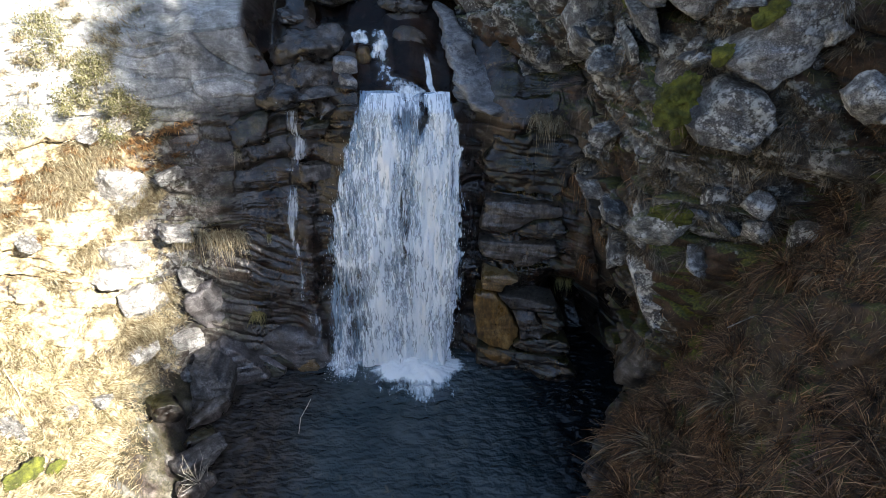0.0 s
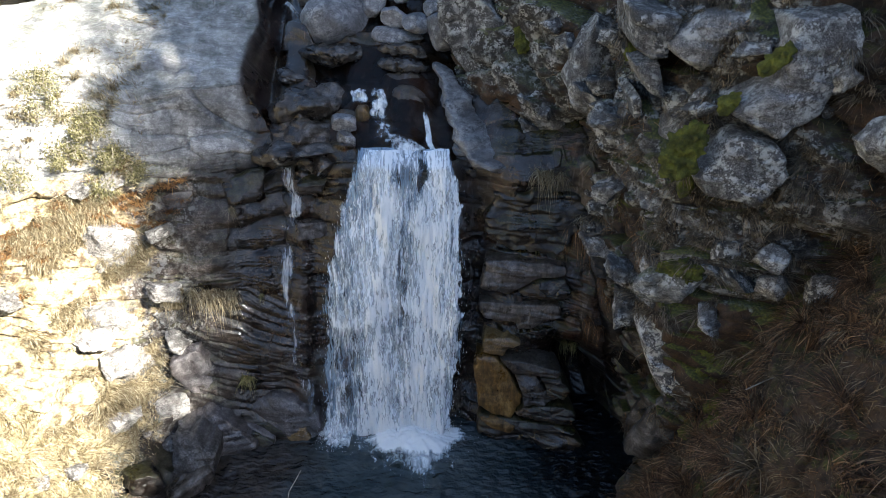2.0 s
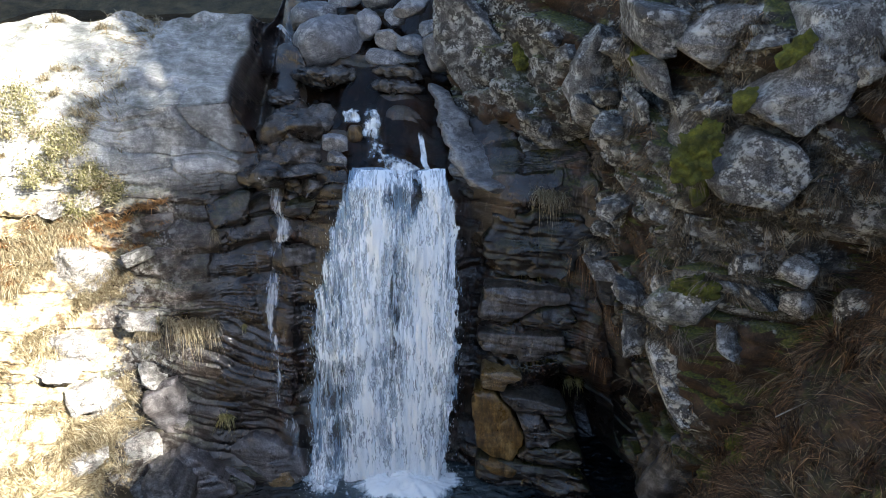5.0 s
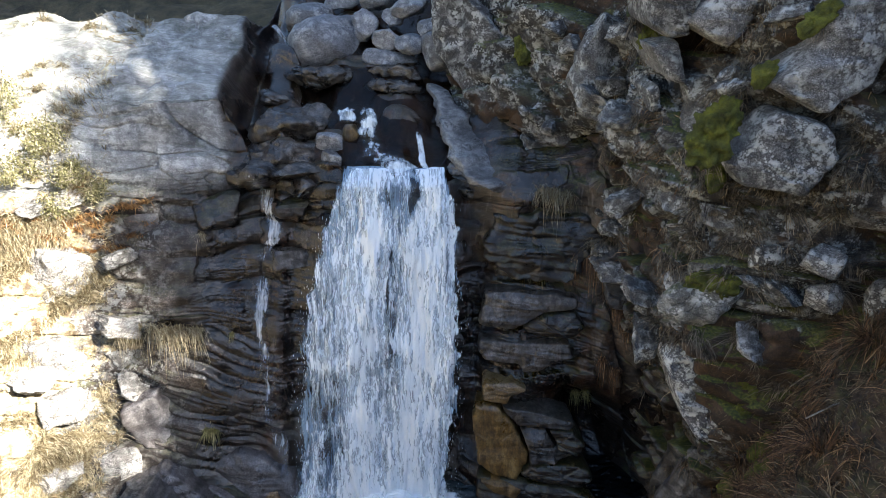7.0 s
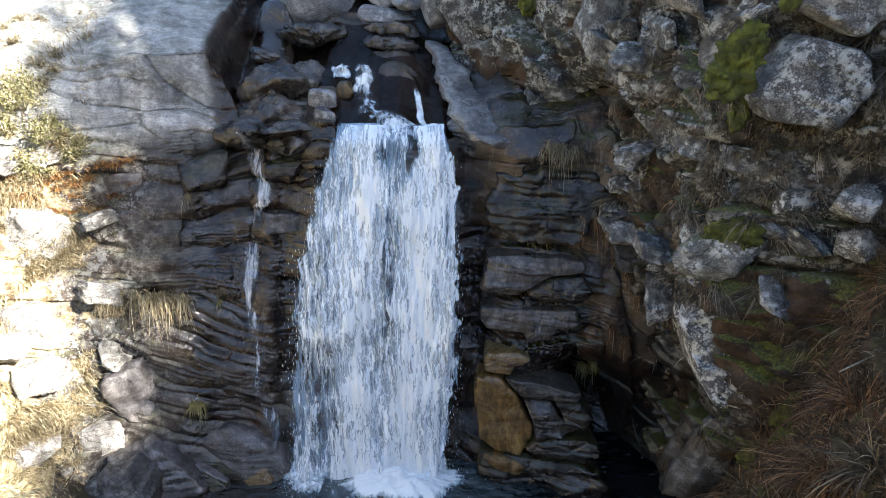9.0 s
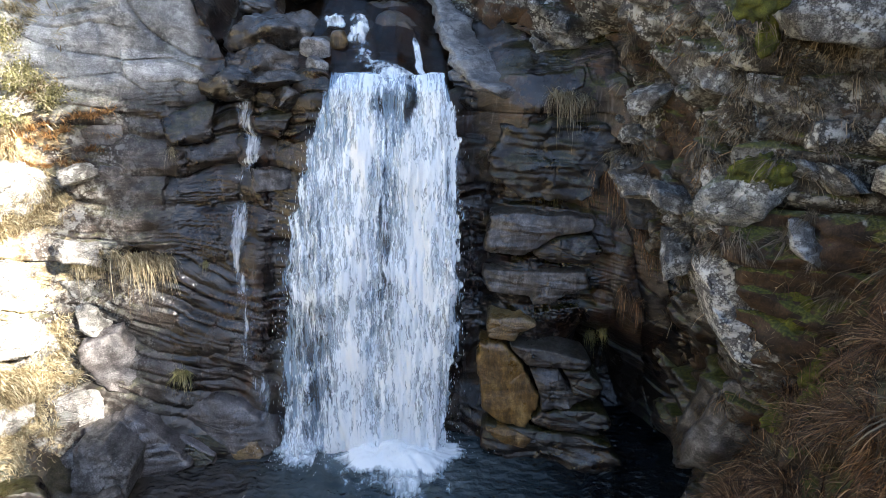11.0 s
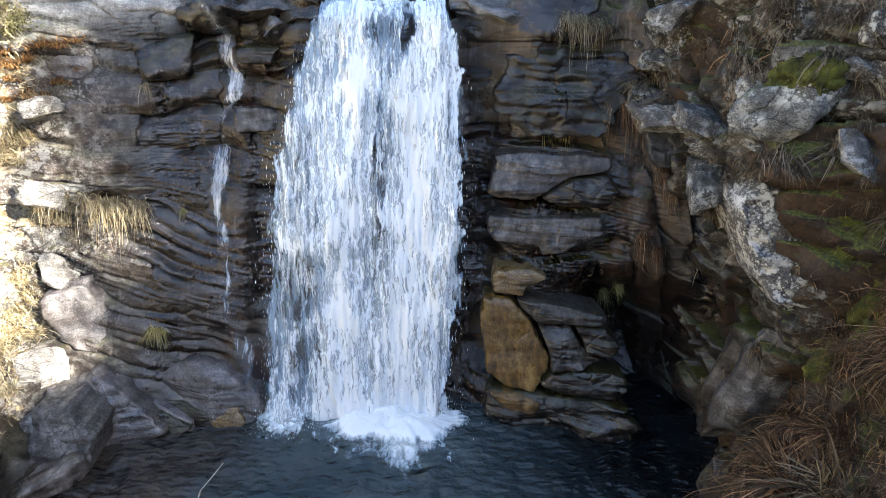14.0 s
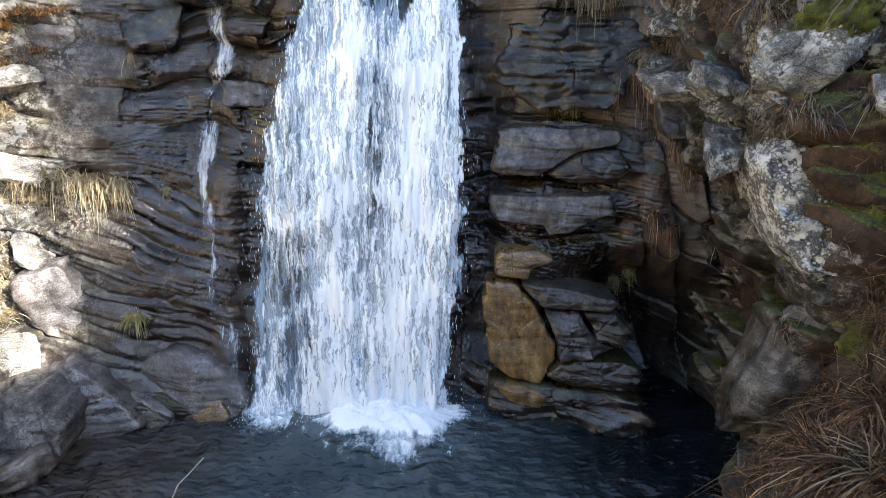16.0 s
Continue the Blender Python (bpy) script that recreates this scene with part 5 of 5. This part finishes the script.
for i, (x_, y_, z_, w_, h_) in enumerate(SMALL):
    put_rock("boulder", (x_ + 0.35 * (y_ < 10.3), y_ + 0.25, z_, w_, h_), 270 + i, M_BOULDER, 0.8, 0.4, (i * 41) % 50 - 25, 6, 11, 0.1, label="small lichened granite rock among dry grass", category="boulder", group="small rocks on the slope")
SHORE = [(-6.2, 10.3, 0.15, 1.0, 0.45), (-6.1, 9.5, 0.1, 0.8, 0.4), (-6.0, 8.9, 0.2, 1.2, 0.5), (-6.9, 9.9, 0.85, 0.9, 0.5), (-5.8, 8.2, 0.15, 1.0, 0.4), (4.1, 9.2, 0.1, 0.7, 0.5), (3.8, 8.3, 0.15, 0.9, 0.5), (4.8, 10.3, 0.3, 0.6, 0.7)]
for i, row in enumerate(SHORE):
    put_rock("boulder", row, 290 + i, M_SMOOTH if i == 2 else M_WET_BLOCK if i % 2 else M_PALE_BLOCK, 1.1, 0.1, (i * 31) % 50 - 10, 8, 3, 0.12, "cube", label="dark damp rock at the edge of the pool", category="boulder", group="shore rocks")


def strew(P, weight, count, seed, material, size, parent, label):
    """Angular stones half sunk in a slope."""
    rs = np.random.RandomState(seed)
    kinds = [rock_mesh("stone", (1.0, 0.8, 0.7), seed + k, material, 9, 9, 0.14, "cube") for k in range(7)]
    pts, wgt = P.reshape(-1, 3), np.maximum(weight.ravel(), 0)
    for i in rs.choice(len(pts), size=count, replace=False, p=wgt / wgt.sum()):
        ob = new("stone", kinds[rs.randint(7)])
        s_ = rs.uniform(*size) * rs.uniform(0.7, 1.0)
        ob.matrix_basis = pose(*pts[i], rs.uniform(-35, 35), rs.uniform(-35, 35), rs.uniform(0, 360)) @ Matrix.Diagonal((s_, s_, s_ * rs.uniform(0.6, 1.0), 1))
        under(ob, parent, label)


PB = np.stack([XB, v - 0.25 * HB, w + 0.2 * HB], -1)
PC = np.stack([X_C, Y_C, Z_C], -1)
PK = np.stack([u_bank, v_bank, z_bank], -1)
strew(PB, up_ * ease(9.0, 9.8, v) * ease(15.5, 14.5, v) * ease(4.4, 5.4, w) * ease(12.5, 11, w) , 52, 401, M_BOULDER, (0.3, 1.05), buttress, "angular lichened granite stone")
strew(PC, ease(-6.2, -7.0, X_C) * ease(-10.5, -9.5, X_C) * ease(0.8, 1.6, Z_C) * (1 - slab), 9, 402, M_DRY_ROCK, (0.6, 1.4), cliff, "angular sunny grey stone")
strew(PK, ease(0.3, 0.8, run) * ease(5.5, 4.0, run) * ease(4.0, 6.0, v_bank), 9, 403, M_DRY_ROCK, (0.4, 1.0), bank, "angular sunny grey stone")


# ---- the rill, laid over cliff and stones ----
def drape(name, line, seed, thick, parent):
    """A trickle down the face along a line of (x, z, width)."""
    bpy.context.view_layer.update()
    dg = bpy.context.evaluated_depsgraph_get()
    line = np.array(line, float)
    n, k = 220, 15
    s_ = np.linspace(0, len(line) - 1, n)
    cx, cz, wd = (np.interp(s_, np.arange(len(line)), line[:, c]) for c in range(3))
    a = np.linspace(-0.5, 0.5, k)
    xx = cx[:, None] + 0.04 * fbm(s_ * 1.5, s_ * 0, 0, 3, seed)[:, None] + 1.75 * wd[:, None] * a[None]
    zz = cz[:, None] + 0 * xx
    yy = np.zeros_like(xx)
    for i in range(n):
        for j in range(k):
            hit = bpy.context.scene.ray_cast(dg, Vector((xx[i, j], 10.5, zz[i, j])), Vector((0, 1, 0)))
            yy[i, j] = hit[1].y if hit[0] else 14.0
    near = np.minimum.reduce([np.roll(yy, d, 1) for d in (-2, -1, 0, 1, 2)])
    near = np.minimum.reduce([near[np.clip(np.arange(n) + d, 0, n - 1)] for d in (-3, -2, -1, 0, 1, 2, 3)])
    th = thick * ease(0.5, 0.15, np.abs(a))[None] * (0.95 + 0.3 * fbm(s_ * 0.9, s_ * 0, 2, 3, seed)[:, None]) * ease(0, 5, np.arange(n))[:, None] * ease(n - 1, n - 30, np.arange(n))[:, None] ** 0.4
    th = th + 0.12 * fbm(xx * 11, zz * 2.5, 0, 3, seed + 4) - 0.05
    return under(sheet(name, xx, near - 0.05, zz, M_RILL, {"u": xx, "v": zz, "thick": np.clip(th, 0, 1)}), parent)


drape("rill_upper", [(-3.98, 7.1, 0.2), (-3.9, 6.8, 0.3), (-3.83, 6.4, 0.3), (-3.66, 5.95, 0.28), (-3.58, 5.55, 0.3), (-3.75, 5.4, 0.35), (-3.92, 5.2, 0.25), (-3.96, 4.95, 0.25)], 87, 0.6, rill)
drape("rill_lower", [(-3.96, 4.95, 0.25), (-3.97, 4.32, 0.32), (-3.94, 3.82, 0.24), (-3.94, 3.39, 0.22), (-3.9, 3.0, 0.28), (-3.8, 2.54, 0.3), (-3.78, 2.12, 0.3), (-3.75, 1.6, 0.38), (-3.52, 1.13, 0.42), (-3.35, 0.7, 0.4), (-3.25, 0.05, 0.45)], 88, 0.6, rill)


# ---- grass ----
def tuft_mesh(name, seed, material, blades, length, spread, droop, width=0.006, lean_=(0, 0)):
    rs = np.random.RandomState(seed)
    vs, fs = [], []
    for _ in range(blades):
        a = rs.uniform(0, 2 * math.pi)
        root = np.array([rs.normal(0, 0.05), rs.normal(0, 0.05), -0.03])
        out = np.array([math.cos(a) * spread + lean_[0], math.sin(a) * spread + lean_[1]]) * rs.uniform(0.3, 1.2)
        L = length * rs.uniform(0.5, 1.15)
        dr = droop * rs.uniform(0.4, 1.3)
        side = np.array([-math.sin(a), math.cos(a), 0]) * width * rs.uniform(0.6, 1.3)
        o = len(vs)
        for k, t in enumerate((0, 0.35, 0.7, 1.0)):
            c = root + np.array([out[0] * t, out[1] * t, t * (1 - 0.45 * np.hypot(*out)) - dr * t * t]) * L
            if k < 3:
                vs += [c - side * (1 - 0.5 * t), c + side * (1 - 0.5 * t)]
            else:
                vs.append(c)
        fs += [(o, o + 1, o + 3, o + 2), (o + 2, o + 3, o + 5, o + 4), (o + 4, o + 5, o + 6)]
    return mesh_of(name, vs, fs, material)


def scatter(name, meshes, P, weight, count, seed, label, group, scale=(0.7, 1.3), gap=0.12):
    """Tufts set on the points of a surface, thicker where the weight is greater."""
    rs = np.random.RandomState(seed)
    pts, wgt = P.reshape(-1, 3), np.maximum(weight.ravel(), 0)
    pick = rs.choice(len(pts), size=count * 4, replace=False, p=wgt / wgt.sum())
    kept = []
    for i in pick:
        p = pts[i]
        if all((p[0] - q[0]) ** 2 + (p[1] - q[1]) ** 2 + (p[2] - q[2]) ** 2 > gap * gap for q in kept):
            kept.append(p)
            ob = tagged(new(name, meshes[rs.randint(len(meshes))]), label, "grass", group)
            s = rs.uniform(*scale)
            ob.matrix_basis = pose(*p, rs.uniform(-12, 12), rs.uniform(-12, 12), rs.uniform(0, 360)) @ Matrix.Diagonal((s, s, s, 1))
        if len(kept) >= count:
            break


RUSTY = [tuft_mesh("tussock", 300 + i, M_RUST, 190, 0.8, 0.6, 0.8, lean_=(-0.35, -0.3)) for i in range(4)]
BROWN = [tuft_mesh("tussock", 310 + i, M_DRY, 150, 0.6, 0.6, 0.8, lean_=(-0.3, -0.25)) for i in range(4)]
PALE = [tuft_mesh("tussock", 320 + i, M_STRAW, 130, 0.4, 0.75, 0.65, 0.007) for i in range(4)]
BRACKEN = [tuft_mesh("bracken", 330 + i, M_HUMMOCK, 120, 0.36, 0.75, 0.6, 0.008) for i in range(3)]
def thatch(name, P, weight, count, seed, material, length, width, sag, label, out=0.5, comb=0.8):
    """Blades without number on a surface: they stand out from it, comb one way in places, and hang."""
    rs = np.random.RandomState(seed)
    du_, dv_ = np.gradient(P, axis=0), np.gradient(P, axis=1)
    N = np.cross(du_, dv_).reshape(-1, 3)
    N /= np.linalg.norm(N, axis=1)[:, None] + 1e-9
    wgt = np.maximum(weight.ravel(), 0)
    pick = rs.choice(len(wgt), size=count, p=wgt / wgt.sum())
    p = P.reshape(-1, 3)[pick] + rs.normal(0, 0.02, (count, 3))
    nn = N[pick]
    field = np.stack([fbm(*(p.T * 1.3), 2, seed + k) for k in (1, 2, 3)], -1)
    d = nn * out + field * comb + rs.normal(0, 0.3, (count, 3)) + np.array([0, 0, 0.15])
    d /= np.linalg.norm(d, axis=1)[:, None]
    L = (length * rs.uniform(0.4, 1.2, count))[:, None]
    side = np.cross(d, rs.normal(size=(count, 3)))
    side /= np.linalg.norm(side, axis=1)[:, None]
    side *= width * rs.uniform(0.6, 1.4, (count, 1))
    down = np.array([0, 0, -1.0]) * sag * rs.uniform(0.5, 1.3, (count, 1))
    mid_, tip = p + d * L * 0.55 + down * L * 0.3, p + d * L * 0.9 + down * L
    root = p - d * 0.02
    V_ = np.stack([root - side, root + side, mid_ - side * 0.8, mid_ + side * 0.8, tip], 1).reshape(-1, 3)
    me = bpy.data.meshes.new(name)
    me.vertices.add(len(V_))
    me.vertices.foreach_set("co", V_.astype(np.float32).ravel())
    base_ = np.arange(count)[:, None] * 5
    tri = np.concatenate([base_ + np.array([[0, 1, 3]]), base_ + np.array([[0, 3, 2]]), base_ + np.array([[2, 3, 4]])], 0).astype(np.int32)
    me.loops.add(tri.size)
    me.loops.foreach_set("vertex_index", tri.ravel())
    me.polygons.add(len(tri))
    me.polygons.foreach_set("loop_start", np.arange(0, tri.size, 3, dtype=np.int32))
    me.update(calc_edges=True)
    me.materials.append(material)
    return tagged(new(name, me), label, "grass", kind="stuff")


clump = ease(-0.3, 0.5, fbm(v * 0.8, w * 0.8, 0, 3, 301))
seen = ease(2.5, 4.0, v) * ease(15, 13.5, v) * ease(0.3, 0.8, w) * ease(13.5, 12, w)
front_ = (1 - up_)
scatter("grass_tussock", RUSTY, PB, seen * front_ * clump * ease(8.5, 6.5, w) * ease(10.6, 9.6, v), 150, 1, "rust-brown tussock of dead grass on the slope", "rusty tussocks", (0.7, 1.3), 0.25)
scatter("grass_tussock", BROWN, PB, seen * (0.55 + 0.45 * front_) * (0.2 + clump), 150, 2, "dry brown tussock of grass on the slope", "brown tussocks", (0.6, 1.2), 0.25)
scatter("grass_tussock", RUSTY + BROWN, PB, seen * front_ * ease(7.5, 6.5, w) * ease(4.0, 5.0, v), 40, 7, "large arching tussock of rust-brown grass", "large tussocks", (1.25, 1.8), 0.5)
GREY = [tuft_mesh("tussock", 370 + i, M_GREY_GRASS, 170, 0.4, 0.6, 1.1, 0.006, (-0.35, -0.35)) for i in range(4)]
scatter("grass_tuft", GREY, PB, seen * up_ * ease(4.5, 5.5, w) * (0.35 + ease(11.6, 10.6, v)), 296, 8, "small grey-brown tuft of withered grass", "withered tufts", (0.6, 1.4), 0.16)
tufty = ease(0.0, 0.5, fbm(v * 2.2, w * 2.2, 0, 2, 303))
thatch("dead_grass", PB, seen * (front_ + 0.12 * ease(3, 5, w)) * (0.03 + tufty), 42000, 21, M_RUST, 0.3, 0.005, 0.7, "thatch of rust-brown dead grass over the slope", 0.45, 0.9)
thatch("withered_grass", PB, seen * (0.6 * front_ + (0.25 * ease(0.3, 0.7, tufty) + 0.22 * ease(11.2, 10.2, v)) * ease(3, 5, w)), 42000, 22, M_DRY, 0.26, 0.004, 0.7, "withered brown grass between the rocks", 0.5, 0.9)

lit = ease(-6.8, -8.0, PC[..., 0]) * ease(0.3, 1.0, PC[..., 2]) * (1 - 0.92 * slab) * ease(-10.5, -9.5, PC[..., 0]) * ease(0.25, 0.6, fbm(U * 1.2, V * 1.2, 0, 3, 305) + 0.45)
lit_bank = ease(1.0, 1.7, run) * ease(7.5, 6.0, run) * ease(3.0, 5.0, v_bank)
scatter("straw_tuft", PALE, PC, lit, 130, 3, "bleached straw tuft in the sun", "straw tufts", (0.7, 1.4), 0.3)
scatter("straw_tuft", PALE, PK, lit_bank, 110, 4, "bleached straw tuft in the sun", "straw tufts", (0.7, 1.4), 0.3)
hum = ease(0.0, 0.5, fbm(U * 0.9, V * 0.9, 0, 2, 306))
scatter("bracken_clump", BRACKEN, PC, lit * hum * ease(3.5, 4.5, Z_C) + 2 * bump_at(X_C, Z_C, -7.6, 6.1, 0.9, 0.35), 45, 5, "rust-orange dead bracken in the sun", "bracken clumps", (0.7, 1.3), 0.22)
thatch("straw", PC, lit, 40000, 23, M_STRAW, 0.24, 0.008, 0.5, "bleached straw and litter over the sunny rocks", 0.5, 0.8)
thatch("straw", PK, lit_bank, 60000, 24, M_STRAW, 0.24, 0.008, 0.5, "bleached straw and litter over the sunny bank", 0.5, 0.8)


# ---- tufts hanging from ledges of the cliff ----
HANG = [tuft_mesh("hanging_tuft", 340 + i, M_STRAW, 150, 0.6, 0.55, 1.5, 0.005, (0, -0.5)) for i in range(3)]
HANG_GREEN = [tuft_mesh("hanging_tuft", 350 + i, M_GREEN, 110, 0.42, 0.5, 1.4, 0.005, (0, -0.45)) for i in range(3)]
HANG_RUST = [tuft_mesh("hanging_tuft", 360 + i, M_RUST, 130, 0.6, 0.4, 1.8, 0.005, (0, -0.4)) for i in range(3)]


def hang(kinds, places, label, group):
    for i, (x, z, s_) in enumerate(places):
        a, b_ = cell_at(x, z)
        ob = tagged(new("hanging_tuft", kinds[i % 3]), label, "grass", group)
        ob.matrix_basis = pose(float(X_C[a, b_]), float(Y_OUT[a, b_]) + 0.03, float(Z_C[a, b_]), 0, 0, (i * 47) % 50 - 25) @ Matrix.Diagonal((s_, s_, s_, 1))


hang(HANG, [(-6.5, 3.95, 1.0), (-6.2, 3.9, 1.1), (-5.95, 3.85, 1.2), (-5.7, 3.8, 1.2), (-5.45, 3.75, 1.1), (-5.3, 3.75, 0.9), (-6.8, 3.9, 0.9), (-5.2, 5.7, 0.6), (2.2, 6.9, 1.0), (2.45, 6.85, 1.1), (2.7, 6.8, 0.9), (3.3, 5.9, 0.7)], "pale straw grass hanging over a rock ledge", "hanging straw tufts")
hang(HANG_GREEN, [(-5.1, 1.65, 1.0), (-5.0, 1.6, 0.9), (2.0, 5.05, 0.8), (2.3, 5.05, 0.9), (1.75, 5.1, 0.6), (3.4, 1.9, 0.9), (3.5, 2.2, 0.8), (-4.6, 3.6, 0.5)], "green-yellow grass tuft growing from a rock crack", "green tufts")
hang(HANG_RUST, [(3.05, 5.6, 1.2), (3.25, 5.55, 1.3), (3.45, 5.5, 1.2), (2.85, 5.6, 1.0), (3.6, 5.4, 1.0), (3.8, 4.6, 0.9), (4.0, 4.4, 0.9), (3.6, 3.4, 0.9), (3.9, 3.2, 0.8)], "red-brown dead grass hanging on the wet rock", "hanging rusty tufts")


# ---- moss cushions ----
MOSS = [(-8.3, 7.0, 2.55, 0.8, 0.5, 0), (-8.0, 7.4, 2.2, 0.4, 0.3, 10), (4.05, 10.2, 9.1, 0.6, 1.1, 12), (4.6, 10.2, 9.95, 0.25, 0.5, 30), (5.05, 10.0, 10.7, 0.3, 0.6, 35), (4.5, 10.35, 6.5, 0.85, 0.5, -20), (3.6, 12.3, 10.2, 0.4, 0.6, 10), (1.85, 15.4, 9.5, 0.4, 0.7, 0), (4.9, 9.75, 4.4, 0.4, 0.85, 5), (5.05, 9.4, 2.9, 0.6, 0.8, 10), (5.2, 8.8, 3.5, 0.8, 0.9, 0), (4.8, 9.9, 4.9, 0.35, 0.6, 0), (5.3, 9.3, 3.8, 0.7, 0.7, 0), (4.3, 10.5, 8.4, 0.35, 0.7, 0)]
for i, (x, y, z, w_, h_, ro) in enumerate(MOSS):
    put_rock("moss_cushion", (x + 0.35 * (x > 4 and y < 10), y + 0.15 * (x > 4 and y < 10), z, w_, h_), 420 + i, M_MOSS, 0.35, 0.3, ro, 2.3, 3, 0.4, 5, label="soft olive-green moss cushion on rock", category="moss", group="moss cushions")


# ---- shrubs, twigs and driftwood ----
def shrub(x, y, z, w_, h_, seed, leaves, label, material, twig=M_TWIG, limbs_=26):
    rng_ = random.Random(seed)
    root = tagged(new("shrub"), label, "shrub")
    root.location = (x, y, z)
    parts_, vs, fs = [], [], []
    for i in range(limbs_):
        a, e = rng_.uniform(0, 6.28), rng_.uniform(0.25, 1.4)
        d = Vector((math.cos(a) * math.cos(e) * w_ * 0.5, math.sin(a) * math.cos(e) * w_ * 0.5, math.sin(e) * h_)) * rng_.uniform(0.6, 1.0)
        knee = d * 0.5 + Vector([rng_.gauss(0, 0.05) for _ in range(3)])
        parts_ += [branch((0, 0, -0.15), knee, 0.012, 0.008, 4), branch(knee, d, 0.008, 0.003, 4)]
        for k in range(2):
            f = rng_.uniform(0.4, 0.9)
            q = knee.lerp(d, f)
            parts_.append(branch(q, q + Vector([rng_.gauss(0, 0.14) for _ in range(3)]), 0.005, 0.002, 3))
        for k in range(leaves):
            c = knee.lerp(d, rng_.uniform(0, 1.05)) + Vector([rng_.gauss(0, 0.07) for _ in range(3)])
            m_ = Euler([rng_.uniform(0, 6.28) for _ in range(3)]).to_matrix()
            o, r = len(vs), rng_.uniform(0.015, 0.035)
            vs += [c + m_ @ Vector(q) * r for q in ((-1, 0, 0), (0, -0.55, 0.15), (1, 0, 0), (0, 0.55, 0.15))]
            fs.append((o, o + 1, o + 2, o + 3))
    new("branchwork", mesh_of("branchwork", *join(parts_), twig)).parent = root
    if leaves:
        new("foliage", mesh_of("foliage", vs, fs, material)).parent = root
    return root


shrub(-9.1, 14.3, 7.7, 1.5, 1.3, 1, 60, "sunlit olive shrub with small leaves on the slope", M_SHRUB)
shrub(-8.3, 14.5, 7.4, 1.2, 0.9, 2, 40, "half-bare grey-green shrub beside the slab", M_SHRUB)
shrub(-9.6, 13.2, 6.6, 1.1, 0.9, 3, 50, "sunlit olive shrub with small leaves on the slope", M_SHRUB)
for k, (x_, y_, z_, w_, h_) in enumerate([(-8.2, 14.3, 7.5, 1.2, 0.7), (-7.7, 14.1, 6.9, 1.1, 0.6), (-8.7, 13.9, 7.0, 1.3, 0.8), (-7.2, 14.1, 6.5, 0.9, 0.5), (-9.3, 14.9, 8.3, 1.5, 0.9), (-8.0, 13.7, 6.3, 1.0, 0.5)]):
    shrub(x_, y_, z_, w_, h_, 20 + k, 70, "twiggy olive-grey shrub spreading over the slab", M_SHRUB, limbs_=34)
shrub(-8.9, 7.6, 2.2, 0.8, 0.6, 4, 40, "low green shrub among straw", M_LEAF)
shrub(-5.75, 8.2, 0.45, 1.0, 0.75, 5, 0, "bare bleached twigs at the edge of the pool", M_SHRUB, limbs_=12)


def stick(points, r, label):
    pts = [Vector(p) for p in points]
    o = pts[0].copy()
    ob = new("stick", mesh_of("stick", *join([branch(a - o, b - o, r, r * 0.8, 5) for a, b in zip(pts, pts[1:])]), M_TWIG, True))
    ob.location = o
    return tagged(ob, label, "stick", "fallen sticks")


stick([(-3.55, 10.8, 0.04), (-3.62, 10.5, 0.05), (-3.72, 10.2, 0.04), (-3.7, 9.75, 0.0)], 0.012, "pale bent stick floating in the pool")
stick([(5.2, 8.2, 5.6), (5.6, 8.3, 5.75), (6.2, 8.5, 5.8)], 0.012, "bleached stick lying in dead grass")
stick([(-9.6, 9.2, 3.2), (-9.2, 8.8, 2.9), (-8.9, 8.3, 2.4)], 0.014, "bleached stick lying on the sunny bank")
stick([(-7.0, 11.4, 1.25), (-6.8, 11.5, 1.2), (-6.7, 11.45, 1.3)], 0.015, "short white stick on a rock")
